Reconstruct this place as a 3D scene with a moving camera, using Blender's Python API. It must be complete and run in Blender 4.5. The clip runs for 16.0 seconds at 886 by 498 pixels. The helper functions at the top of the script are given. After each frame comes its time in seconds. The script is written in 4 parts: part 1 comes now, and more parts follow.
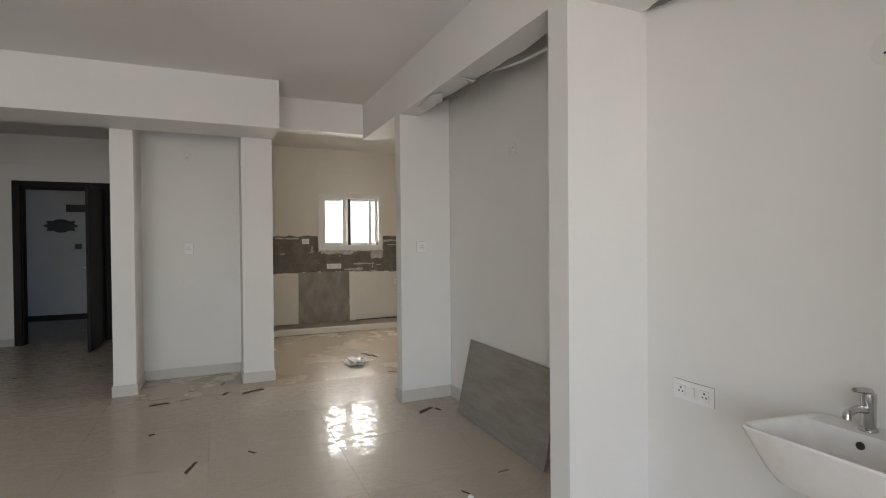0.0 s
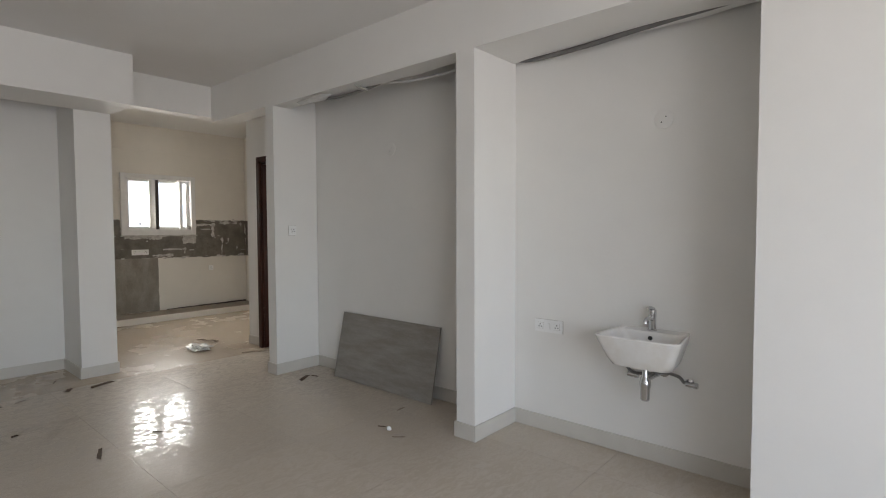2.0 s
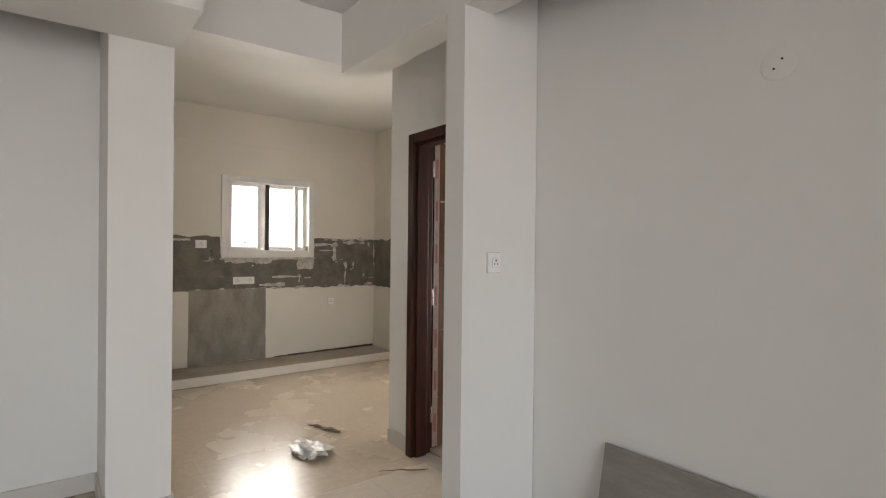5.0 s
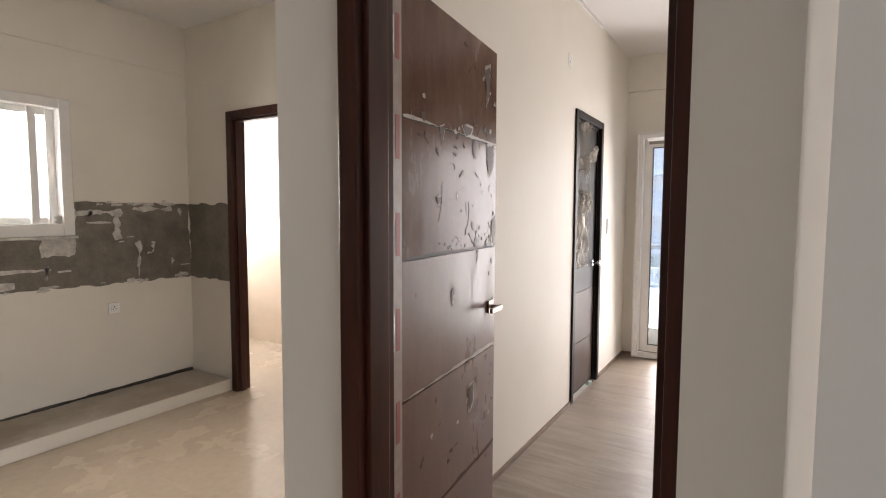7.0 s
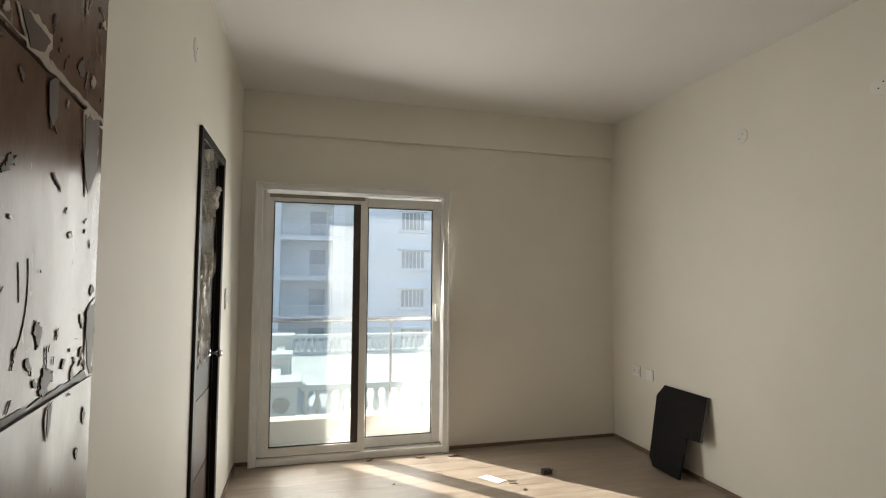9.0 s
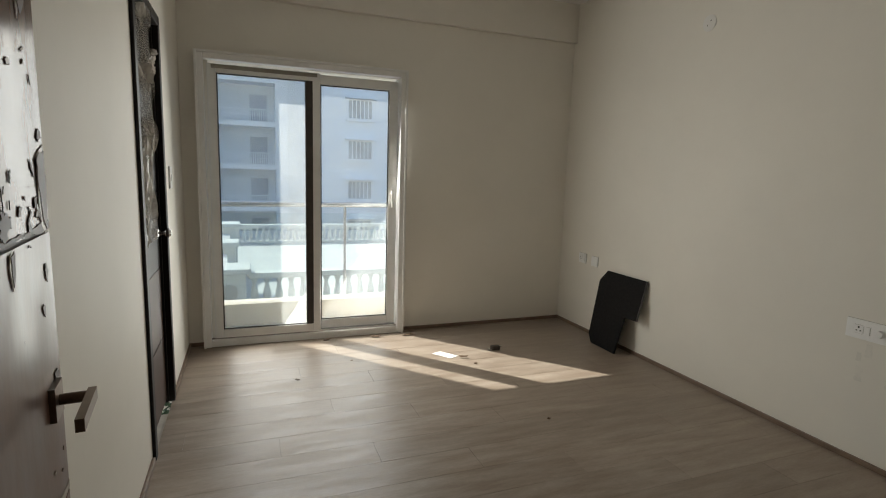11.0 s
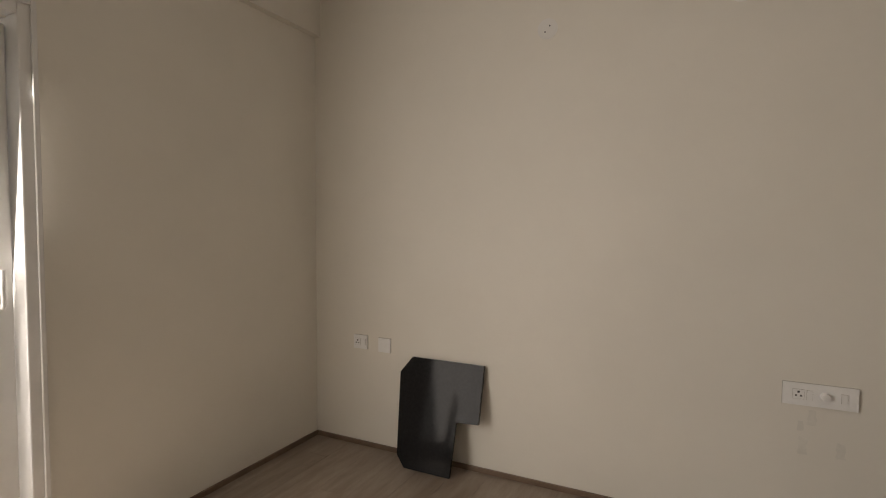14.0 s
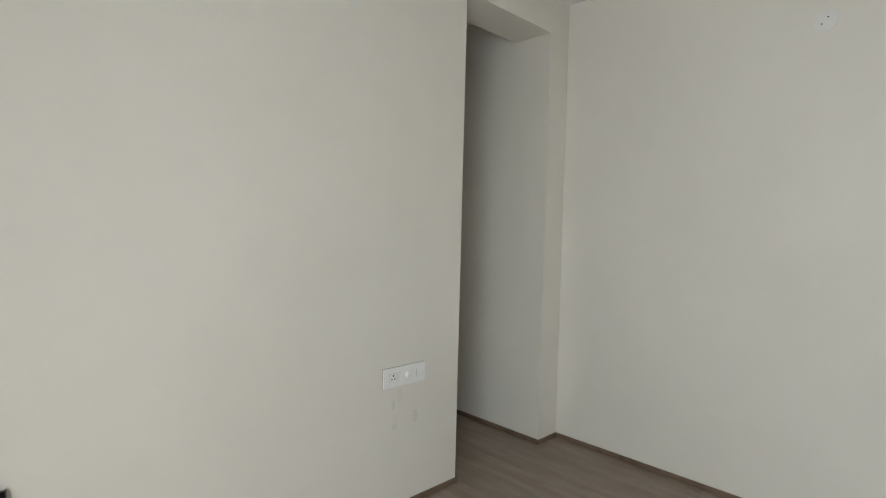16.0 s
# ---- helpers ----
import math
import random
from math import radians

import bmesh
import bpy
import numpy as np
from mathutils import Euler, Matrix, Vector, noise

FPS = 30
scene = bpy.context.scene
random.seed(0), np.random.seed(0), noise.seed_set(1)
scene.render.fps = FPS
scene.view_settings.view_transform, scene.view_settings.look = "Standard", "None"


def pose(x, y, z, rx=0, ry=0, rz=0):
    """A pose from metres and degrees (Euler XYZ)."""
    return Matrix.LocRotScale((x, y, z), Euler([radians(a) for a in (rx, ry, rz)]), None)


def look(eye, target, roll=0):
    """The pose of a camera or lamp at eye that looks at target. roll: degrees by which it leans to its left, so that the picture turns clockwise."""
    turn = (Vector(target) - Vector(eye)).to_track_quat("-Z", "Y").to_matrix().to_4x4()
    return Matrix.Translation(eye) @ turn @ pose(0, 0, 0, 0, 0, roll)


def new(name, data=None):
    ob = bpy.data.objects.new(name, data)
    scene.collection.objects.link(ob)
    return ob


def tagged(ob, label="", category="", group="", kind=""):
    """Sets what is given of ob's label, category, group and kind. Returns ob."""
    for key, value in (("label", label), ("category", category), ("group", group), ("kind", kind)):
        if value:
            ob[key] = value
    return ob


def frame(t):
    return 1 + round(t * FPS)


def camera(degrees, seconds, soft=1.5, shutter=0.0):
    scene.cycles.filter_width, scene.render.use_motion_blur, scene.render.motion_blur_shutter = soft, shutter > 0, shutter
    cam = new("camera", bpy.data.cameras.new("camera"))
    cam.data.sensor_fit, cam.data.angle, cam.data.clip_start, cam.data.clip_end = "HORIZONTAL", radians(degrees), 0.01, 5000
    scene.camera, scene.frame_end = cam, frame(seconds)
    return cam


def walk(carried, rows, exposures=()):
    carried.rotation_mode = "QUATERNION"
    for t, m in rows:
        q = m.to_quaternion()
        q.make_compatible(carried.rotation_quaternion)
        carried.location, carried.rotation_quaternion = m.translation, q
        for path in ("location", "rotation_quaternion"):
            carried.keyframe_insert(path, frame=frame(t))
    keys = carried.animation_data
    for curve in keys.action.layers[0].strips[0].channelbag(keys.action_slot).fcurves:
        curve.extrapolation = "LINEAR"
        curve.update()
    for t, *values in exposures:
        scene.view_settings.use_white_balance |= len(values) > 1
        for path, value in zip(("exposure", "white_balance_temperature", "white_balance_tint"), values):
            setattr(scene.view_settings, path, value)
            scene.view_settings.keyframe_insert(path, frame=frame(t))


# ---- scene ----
cam = camera(81.4, 16.0, soft=1.1)
PATH = [
    (0, (-1.432, -1.875, 1.365), (-0.629, -0.043, 1.338), -0.5),
    (0.5, (-1.618, -1.748, 1.362), (-0.4, -0.162, 1.325), -0.9),
    (1, (-1.957, -1.777, 1.364), (-0.53, -0.376, 1.319), -0.8),
    (1.5, (-2.289, -1.914, 1.357), (-0.806, -0.573, 1.294), -0.4),
    (2, (-2.541, -1.943, 1.355), (-1.031, -0.635, 1.269), -0.2),
    (2.5, (-2.473, -1.788, 1.338), (-0.967, -0.474, 1.272), 0.1),
    (3, (-2.239, -1.437, 1.385), (-0.851, 0.003, 1.379), 0.6),
    (3.5, (-2.042, -0.974, 1.397), (-0.721, 0.527, 1.402), 0.9),
    (4, (-1.794, -0.498, 1.39), (-0.538, 1.058, 1.406), 0.6),
    (4.2, (-1.719, -0.289, 1.385), (-0.509, 1.303, 1.403), 0.4),
    (6.3, (-0.876, 1.814, 1.422), (0.479, 3.279, 1.298), 1.0),
    (6.5, (-0.783, 1.995, 1.418), (0.674, 3.357, 1.268), 0.8),
    (7, (-0.561, 2.458, 1.412), (1.135, 3.508, 1.27), 0.2),
    (7.5, (-0.238, 2.767, 1.432), (1.619, 3.503, 1.322), 0.0),
    (7.6, (-0.212, 2.828, 1.431), (1.673, 3.489, 1.324), 0.1),
    (8, (0.023, 3.013, 1.444), (2.0, 3.301, 1.359), -0.1),
    (8.5, (0.302, 3.1, 1.44), (2.295, 2.936, 1.386), -0.1),
    (9, (0.481, 3.114, 1.432), (2.411, 2.603, 1.548), 0.4),
    (9.5, (0.488, 3.157, 1.473), (2.325, 2.394, 1.677), -0.1),
    (10, (0.455, 3.216, 1.402), (2.244, 2.328, 1.301), 0.1),
    (10.2, (0.45, 3.226, 1.369), (2.217, 2.329, 1.097), 0.5),
    (12.3, (1.085, 2.978, 1.395), (3.018, 2.489, 1.239), 1.6),
    (12.5, (1.222, 2.942, 1.401), (3.145, 2.411, 1.269), 1.2),
    (13, (1.639, 2.847, 1.393), (3.445, 1.993, 1.291), 0.3),
    (13.5, (2.065, 2.844, 1.39), (3.549, 1.505, 1.303), -0.6),
    (14, (2.513, 2.981, 1.388), (3.401, 1.192, 1.294), 0.3),
    (14.5, (2.843, 2.893, 1.352), (3.102, 0.911, 1.273), 0.95),
    (15, (3.252, 2.855, 1.352), (2.857, 0.896, 1.301), 1.0),
    (15.2, (3.323, 2.785, 1.354), (2.695, 0.888, 1.296), 0.8),
    (15.5, (3.465, 2.576, 1.358), (2.515, 0.817, 1.321), 1.0),
    (16, (3.673, 2.294, 1.402), (2.284, 0.857, 1.324), 1.4),
]
EXPOSURES = [
    (0, 1.6, 6400, 12.5), (2, 1.53, 6200, 12.5), (3, 1.7, 6500, 13.5), (4, 1.72, 6400, 13.5), (6.5, 2.3, 6450, 16), (7, 1.9, 6450, 17), (7.5, 1.4, 6350, 14), (8, 1.15, 6350, 11),
    (9, 0.93, 6650, 6.5), (10, 0.74, 6600, 6.5), (12.5, 0.5, 6250, 4), (13, 0.8, 6300, 4.5), (13.5, 0.8, 6450, 6), (14, 0.75, 7000, 14.5), (14.5, 1.32, 6700, 13), (15, 1.4, 6050, 5), (16, 1.38, 5800, 4)]
walk(cam, [(t, look(eye, target, roll)) for t, eye, target, roll in PATH], EXPOSURES)

# ---- world, sun, large lights ----
world = bpy.data.worlds.new("sky")
scene.world = world
world.use_nodes = True
wn = world.node_tree.nodes
sky = wn.new("ShaderNodeTexSky")
sky.sky_type = 'NISHITA'
sky.sun_disc = False
SUN_DIR = Vector((0.51, 0.464, 0.70)).normalized()
sky.sun_elevation = math.asin(SUN_DIR.z)
sky.sun_rotation = math.atan2(SUN_DIR.x, SUN_DIR.y)
world.node_tree.links.new(sky.outputs[0], wn["Background"].inputs[0])
wn["Background"].inputs[1].default_value = 0.15
sun = new("sun", bpy.data.lights.new("sun", 'SUN'))
sun.data.energy, sun.data.angle, sun.data.color = 5.0, radians(0.55), (1.0, 0.95, 0.86)
sun.matrix_world = look(SUN_DIR * 50, (0, 0, 0))


def window_light(name, eye, target, w, h, watts, color=(1, 1, 1), spread=180):
    lamp = bpy.data.lights.new(name, 'AREA')
    lamp.shape, lamp.size, lamp.size_y, lamp.energy, lamp.color = 'RECTANGLE', w, h, watts, color
    lamp.spread = radians(spread)
    ob = new(name, lamp)
    ob.matrix_world = look(eye, target)
    return ob


window_light("sky_through_living_windows", (-2.9, -4.75, 1.3), (-2.9, 0, 1.25), 4.2, 2.2, 29, (1.0, 0.985, 0.96))
window_light("sky_through_balcony_door", (4.64, 2.60, 1.08), (0.5, 1.7, 0.50), 1.40, 2.05, 20, (1.0, 0.96, 0.90), 170)
window_light("sky_through_kitchen_window", (0.58, 6.72, 1.70), (0.58, 2.5, 0.2), 0.85, 0.75, 14, (1.0, 0.93, 0.81), 130)
window_light("sky_through_utility_opening", (2.7, 7.5, 1.7), (2.6, 5.0, 0.8), 0.75, 1.5, 11, (1.0, 0.95, 0.88))


# ---- materials ----
def material(name, color, rough=0.5, metal=0.0, coat=0.0, spec=0.5, mottle=0.0, scale=3.0, color2=None, bump=0.0, bump_scale=60.0,
             rough_var=0.0, stretch=(1, 1, 1), random_tint=0.0, fine=0.0):
    """Principled material; large mottling towards color2, fine grain and bump at real-world size."""
    m = bpy.data.materials.new(name)
    m.use_nodes = True
    nt = m.node_tree
    n, l = nt.nodes, nt.links
    b = n["Principled BSDF"]
    b.inputs["Base Color"].default_value = (*color, 1)
    b.inputs["Roughness"].default_value = rough
    b.inputs["Metallic"].default_value = metal
    b.inputs["Coat Weight"].default_value = coat
    b.inputs["Specular IOR Level"].default_value = spec
    geo = n.new("ShaderNodeNewGeometry")
    mp = n.new("ShaderNodeMapping")
    mp.inputs["Scale"].default_value = stretch
    l.new(geo.outputs["Position"], mp.inputs[0])
    out = None
    if mottle or color2:
        nz = n.new("ShaderNodeTexNoise")
        nz.inputs["Scale"].default_value, nz.inputs["Detail"].default_value = scale, 6.0
        nz.inputs["Roughness"].default_value = 0.62
        l.new(mp.outputs[0], nz.inputs["Vector"])
        ramp = n.new("ShaderNodeValToRGB")
        ramp.color_ramp.elements[0].position, ramp.color_ramp.elements[1].position = 0.38, 0.66
        ramp.color_ramp.elements[0].color = (*color, 1)
        c2 = color2 or tuple(c * (1 - mottle) for c in color)
        ramp.color_ramp.elements[1].color = (*c2, 1)
        l.new(nz.outputs["Fac"], ramp.inputs[0])
        out = ramp.outputs[0]
        if rough_var:
            mr = n.new("ShaderNodeMapRange")
            mr.inputs["From Min"].default_value, mr.inputs["From Max"].default_value = 0.35, 0.65
            mr.inputs["To Min"].default_value, mr.inputs["To Max"].default_value = rough, rough + rough_var
            l.new(nz.outputs["Fac"], mr.inputs[0])
            l.new(mr.outputs[0], b.inputs["Roughness"])
    if fine:
        nf = n.new("ShaderNodeTexNoise")
        nf.inputs["Scale"].default_value, nf.inputs["Detail"].default_value = scale * 14, 4.0
        l.new(mp.outputs[0], nf.inputs["Vector"])
        mix = n.new("ShaderNodeMix")
        mix.data_type, mix.blend_type = 'RGBA', 'MULTIPLY'
        mix.inputs["Factor"].default_value = fine
        if out:
            l.new(out, mix.inputs["A"])
        else:
            mix.inputs["A"].default_value = (*color, 1)
        l.new(nf.outputs["Fac"], mix.inputs["B"])
        out = mix.outputs["Result"]
    if random_tint:
        info = n.new("ShaderNodeObjectInfo")
        mr = n.new("ShaderNodeMapRange")
        mr.inputs["To Min"].default_value, mr.inputs["To Max"].default_value = 1 - random_tint, 1 + random_tint
        l.new(info.outputs["Random"], mr.inputs[0])
        mix = n.new("ShaderNodeVectorMath")
        mix.operation = 'SCALE'
        if out:
            l.new(out, mix.inputs[0])
        else:
            mix.inputs[0].default_value = color
        l.new(mr.outputs[0], mix.inputs["Scale"])
        out = mix.outputs[0]
    if out:
        l.new(out, b.inputs["Base Color"])
    if bump:
        nb = n.new("ShaderNodeTexNoise")
        nb.inputs["Scale"].default_value, nb.inputs["Detail"].default_value = bump_scale, 5.0
        l.new(mp.outputs[0], nb.inputs["Vector"])
        bp = n.new("ShaderNodeBump")
        bp.inputs["Strength"].default_value, bp.inputs["Distance"].default_value = bump, 0.01
        l.new(nb.outputs["Fac"], bp.inputs["Height"])
        l.new(bp.outputs[0], b.inputs["Normal"])
    return m


def dusty_tile(name, clean, dust, start, rough0, rough1, scale, spec, width):
    """Polished tile under trodden dust: smeared patches are duller and browner, the clean rest mirrors."""
    m = material(name, clean, rough0, random_tint=0.02, spec=spec)
    n, l = m.node_tree.nodes, m.node_tree.links
    b = n["Principled BSDF"]
    geo = n.new("ShaderNodeNewGeometry")
    turn = n.new("ShaderNodeMapping")
    turn.inputs["Rotation"].default_value = (0, 0, 0.7)
    turn.inputs["Scale"].default_value = (1.0, 2.3, 1.0)
    l.new(geo.outputs["Position"], turn.inputs[0])

    def field(scale, detail, warp, lo, hi):
        nz = n.new("ShaderNodeTexNoise")
        nz.inputs["Scale"].default_value, nz.inputs["Detail"].default_value, nz.inputs["Distortion"].default_value = scale, detail, warp
        nz.inputs["Roughness"].default_value = 0.6
        l.new(turn.outputs[0], nz.inputs["Vector"])
        mr = n.new("ShaderNodeMapRange")
        mr.inputs["From Min"].default_value, mr.inputs["From Max"].default_value = lo, hi
        l.new(nz.outputs["Fac"], mr.inputs[0])
        return mr.outputs[0]

    def maths(op, x, y):
        node = n.new("ShaderNodeMath")
        node.operation, node.use_clamp = op, True
        for k, v in enumerate((x, y)):
            if isinstance(v, float):
                node.inputs[k].default_value = v
            else:
                l.new(v, node.inputs[k])
        return node.outputs[0]

    broad = field(1.1, 5, 0.6, 0.30, 0.75)
    smear = field(scale, 7, 1.6, start, start + width)
    grit = field(55.0, 3, 0.0, 0.45, 0.72)
    film = maths('MULTIPLY', smear, maths('ADD', broad, 0.55))
    mask = maths('ADD', film, maths('MULTIPLY', grit, 0.25))
    mix = n.new("ShaderNodeMix")
    mix.data_type = 'RGBA'
    mix.inputs["A"].default_value, mix.inputs["B"].default_value = (*clean, 1), (*dust, 1)
    l.new(mask, mix.inputs["Factor"])
    tint = b.inputs["Base Color"].links[0].from_node
    l.new(mix.outputs["Result"], tint.inputs[0])
    rr = n.new("ShaderNodeMapRange")
    rr.inputs["To Min"].default_value, rr.inputs["To Max"].default_value = rough0, rough1
    l.new(film, rr.inputs[0])
    l.new(rr.outputs[0], b.inputs["Roughness"])
    bp = n.new("ShaderNodeBump")
    bp.inputs["Strength"].default_value, bp.inputs["Distance"].default_value = 0.06, 0.0006
    l.new(film, bp.inputs["Height"])
    l.new(bp.outputs[0], b.inputs["Normal"])
    return m


PAINT = material("white_wall_paint", (0.80, 0.785, 0.755), 0.6, mottle=0.05, scale=0.9, bump=0.06, bump_scale=35, spec=0.3)
PAINT_K = material("cream_primer_paint", (0.78, 0.74, 0.67), 0.65, mottle=0.07, scale=1.1, bump=0.08, bump_scale=30, spec=0.3)
PAINT_B = material("warm_white_bedroom_paint", (0.80, 0.765, 0.695), 0.6, mottle=0.06, scale=0.9, bump=0.07, bump_scale=35, spec=0.3)
# lobby walls are white; the dim light there is put into this grey
PAINT_L = material("dimmed_white_lobby_paint", (0.42, 0.41, 0.40), 0.6, mottle=0.1, scale=1.0)
CEIL = material("white_ceiling_paint", (0.80, 0.785, 0.765), 0.75, mottle=0.04, scale=0.7, bump=0.05, bump_scale=40, spec=0.2)
TILE = dusty_tile("dusty_polished_cream_tile", (0.59, 0.53, 0.455), (0.48, 0.42, 0.34), 0.43, 0.045, 0.5, 9.0, 0.17, 0.12)
TILE_K = material("tile_under_builders_dust", (0.57, 0.48, 0.375), 0.24, color2=(0.54, 0.45, 0.347), scale=1.6, rough_var=0.05, bump=0.03, bump_scale=18, fine=0.25, spec=0.35)
SKIRT = material("cream_skirting_tile", (0.60, 0.57, 0.52), 0.3, mottle=0.06, scale=4)
GROUT_AND_RIM = material("grey_grout_and_shadow_rim", (0.43, 0.395, 0.35), 0.8, mottle=0.2, scale=8)
DUSTY = material("cement_ledge_dusty", (0.42, 0.36, 0.29), 0.8, color2=(0.55, 0.50, 0.43), scale=2.5, bump=0.4, bump_scale=30, fine=0.2)
LAMINATE = material("grey_brown_laminate", (0.27, 0.21, 0.165), 0.30, color2=(0.40, 0.335, 0.275), scale=5, stretch=(3.2, 0.5, 1), rough_var=0.25, fine=0.3, random_tint=0.07, bump=0.05, bump_scale=25)
SKIRT_W = material("brown_wood_skirting", (0.20, 0.135, 0.095), 0.4, mottle=0.3, scale=6)
DARKWOOD = material("dark_mahogany_polish", (0.060, 0.017, 0.011), 0.34, color2=(0.030, 0.009, 0.006), scale=3, stretch=(6, 6, 0.6), spec=0.3)
BLACKWOOD = material("near_black_stained_wood", (0.010, 0.007, 0.006), 0.5, mottle=0.3, scale=5, spec=0.22)
FILM_DOOR = material("veneer_under_taut_film", (0.120, 0.060, 0.040), 0.15, color2=(0.175, 0.10, 0.07), scale=5, rough_var=0.14, spec=0.09, bump=0.05, bump_scale=7, fine=0.3, stretch=(2, 2, 0.7))
FILM_DULL = material("veneer_under_dulled_film", (0.130, 0.066, 0.044), 0.27, color2=(0.18, 0.105, 0.075), scale=4, rough_var=0.14, spec=0.25, bump=0.06, bump_scale=9, fine=0.3, stretch=(2, 2, 0.7))
VENEER = material("bare_walnut_veneer", (0.070, 0.039, 0.026), 0.5, spec=0.25, color2=(0.05, 0.03, 0.022), scale=7, stretch=(4, 4, 0.5))
FLAKE = material("pale_torn_film_edge", (0.42, 0.35, 0.29), 0.4, mottle=0.3, scale=30)
UPVC = material("white_upvc", (0.80, 0.79, 0.77), 0.3, mottle=0.08, scale=6)
GASKET = material("dark_brown_gasket", (0.045, 0.035, 0.028), 0.5, mottle=0.3, scale=20)
CHROME = material("chrome", (0.62, 0.62, 0.63), 0.12, metal=1.0, rough_var=0.1, mottle=0.1, scale=20)
BRAID = material("braided_steel_hose", (0.22, 0.21, 0.2), 0.45, metal=0.7, bump=0.5, bump_scale=600)
CERAMIC = material("white_ceramic_dusty", (0.80, 0.79, 0.77), 0.12, color2=(0.72, 0.69, 0.64), scale=6, coat=0.4, rough_var=0.15)
PLASTIC = material("white_switch_plastic", (0.86, 0.855, 0.84), 0.35, mottle=0.05, scale=20)
PLASTIC_D = material("dark_hole", (0.03, 0.03, 0.03), 0.5)
BOARD = material("grey_cement_board", (0.27, 0.245, 0.215), 0.55, color2=(0.36, 0.335, 0.305), scale=3, stretch=(1, 1, 5), bump=0.12, bump_scale=40, fine=0.25)
CEMENT = material("raw_grey_cement", (0.165, 0.147, 0.122), 0.75, color2=(0.27, 0.243, 0.203), scale=6, bump=0.5, bump_scale=45, fine=0.35)
CEMENT2 = material("streaked_cement_plaster", (0.29, 0.26, 0.22), 0.75, color2=(0.42, 0.385, 0.33), scale=4.5, stretch=(1.5, 1, 0.8), bump=0.5, bump_scale=45, fine=0.35)
PLASTER = material("white_plaster_smear", (0.62, 0.60, 0.56), 0.7, color2=(0.38, 0.36, 0.33), scale=18, bump=0.5, bump_scale=60)
GRANITE = material("polished_black_granite", (0.012, 0.012, 0.013), 0.05, color2=(0.018, 0.018, 0.019), scale=60, rough_var=0.06, spec=0.16)
GREY_EDGE = material("sawn_granite_edge", (0.10, 0.10, 0.10), 0.6, mottle=0.4, scale=60)
CABLE = material("grey_cable", (0.16, 0.155, 0.15), 0.5, mottle=0.2, scale=30)
FOIL = material("crumpled_white_plastic", (0.72, 0.71, 0.69), 0.25, mottle=0.15, scale=25, bump=0.4, bump_scale=40)
LEAF = material("dry_brown_scrap", (0.12, 0.075, 0.045), 0.8, mottle=0.4, scale=40)
DUST = material("trodden_dust_smudge", (0.33, 0.275, 0.215), 0.7, color2=(0.25, 0.2, 0.155), scale=25)
SMUDGE = material("grey_hand_smudge", (0.68, 0.655, 0.595), 0.7, color2=(0.745, 0.715, 0.65), scale=22)
STEEL = material("brushed_steel", (0.6, 0.6, 0.6), 0.25, metal=1.0, mottle=0.1, scale=30)
BRONZE = material("dark_bronze_handle", (0.16, 0.12, 0.09), 0.3, metal=1.0, mottle=0.2, scale=30)
STONE = material("white_precast_stone", (0.74, 0.72, 0.68), 0.7, mottle=0.15, scale=3, bump=0.2)
PARAPET = material("cream_exterior_paint", (0.66, 0.60, 0.50), 0.7, mottle=0.12, scale=2, bump=0.2)
# far facade, recess and glass colours are lightened to carry the distance haze
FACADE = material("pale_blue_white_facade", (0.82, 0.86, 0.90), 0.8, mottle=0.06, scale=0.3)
# greyer facade: recess shade put into the colour, also used for the painted strip
FACADE_D = material("grey_facade_strip_and_recess_shade", (0.70, 0.73, 0.76), 0.8, mottle=0.1, scale=0.4)
GLASS_D = material("haze_paled_far_glass", (0.38, 0.43, 0.48), 0.2, mottle=0.4, scale=0.7)
ROOF_W = material("pale_terrace_screed", (0.62, 0.61, 0.58), 0.85, mottle=0.15, scale=0.6)
GROUND = material("dusty_ground", (0.34, 0.30, 0.25), 0.9, mottle=0.3, scale=0.15)
GREEN = material("dark_green_leaves", (0.05, 0.085, 0.035), 0.6, mottle=0.4, scale=3)
WAINSCOT = material("beige_wall_tile", (0.62, 0.53, 0.42), 0.25, color2=(0.56, 0.47, 0.37), scale=2)
RED_INK = material("dull_red_print", (0.30, 0.10, 0.09), 0.5)
SIGN = material("black_carved_plate", (0.015, 0.013, 0.012), 0.4, mottle=0.3, scale=30)


def glass_material(name, tint, rough=0.0, alpha=0.9):
    m = bpy.data.materials.new(name)
    m.use_nodes = True
    n, l = m.node_tree.nodes, m.node_tree.links
    n.remove(n["Principled BSDF"])
    tr = n.new("ShaderNodeBsdfTransparent")
    tr.inputs[0].default_value = (*tint, 1)
    gl = n.new("ShaderNodeBsdfGlossy")
    gl.inputs["Roughness"].default_value = rough
    fr = n.new("ShaderNodeFresnel")
    fr.inputs[0].default_value = 1.45
    mix = n.new("ShaderNodeMixShader")
    l.new(fr.outputs[0], mix.inputs[0])
    l.new(tr.outputs[0], mix.inputs[1])
    l.new(gl.outputs[0], mix.inputs[2])
    l.new(mix.outputs[0], n["Material Output"].inputs[0])
    return m


GLASS = glass_material("clear_pane", (0.93, 0.96, 0.97))


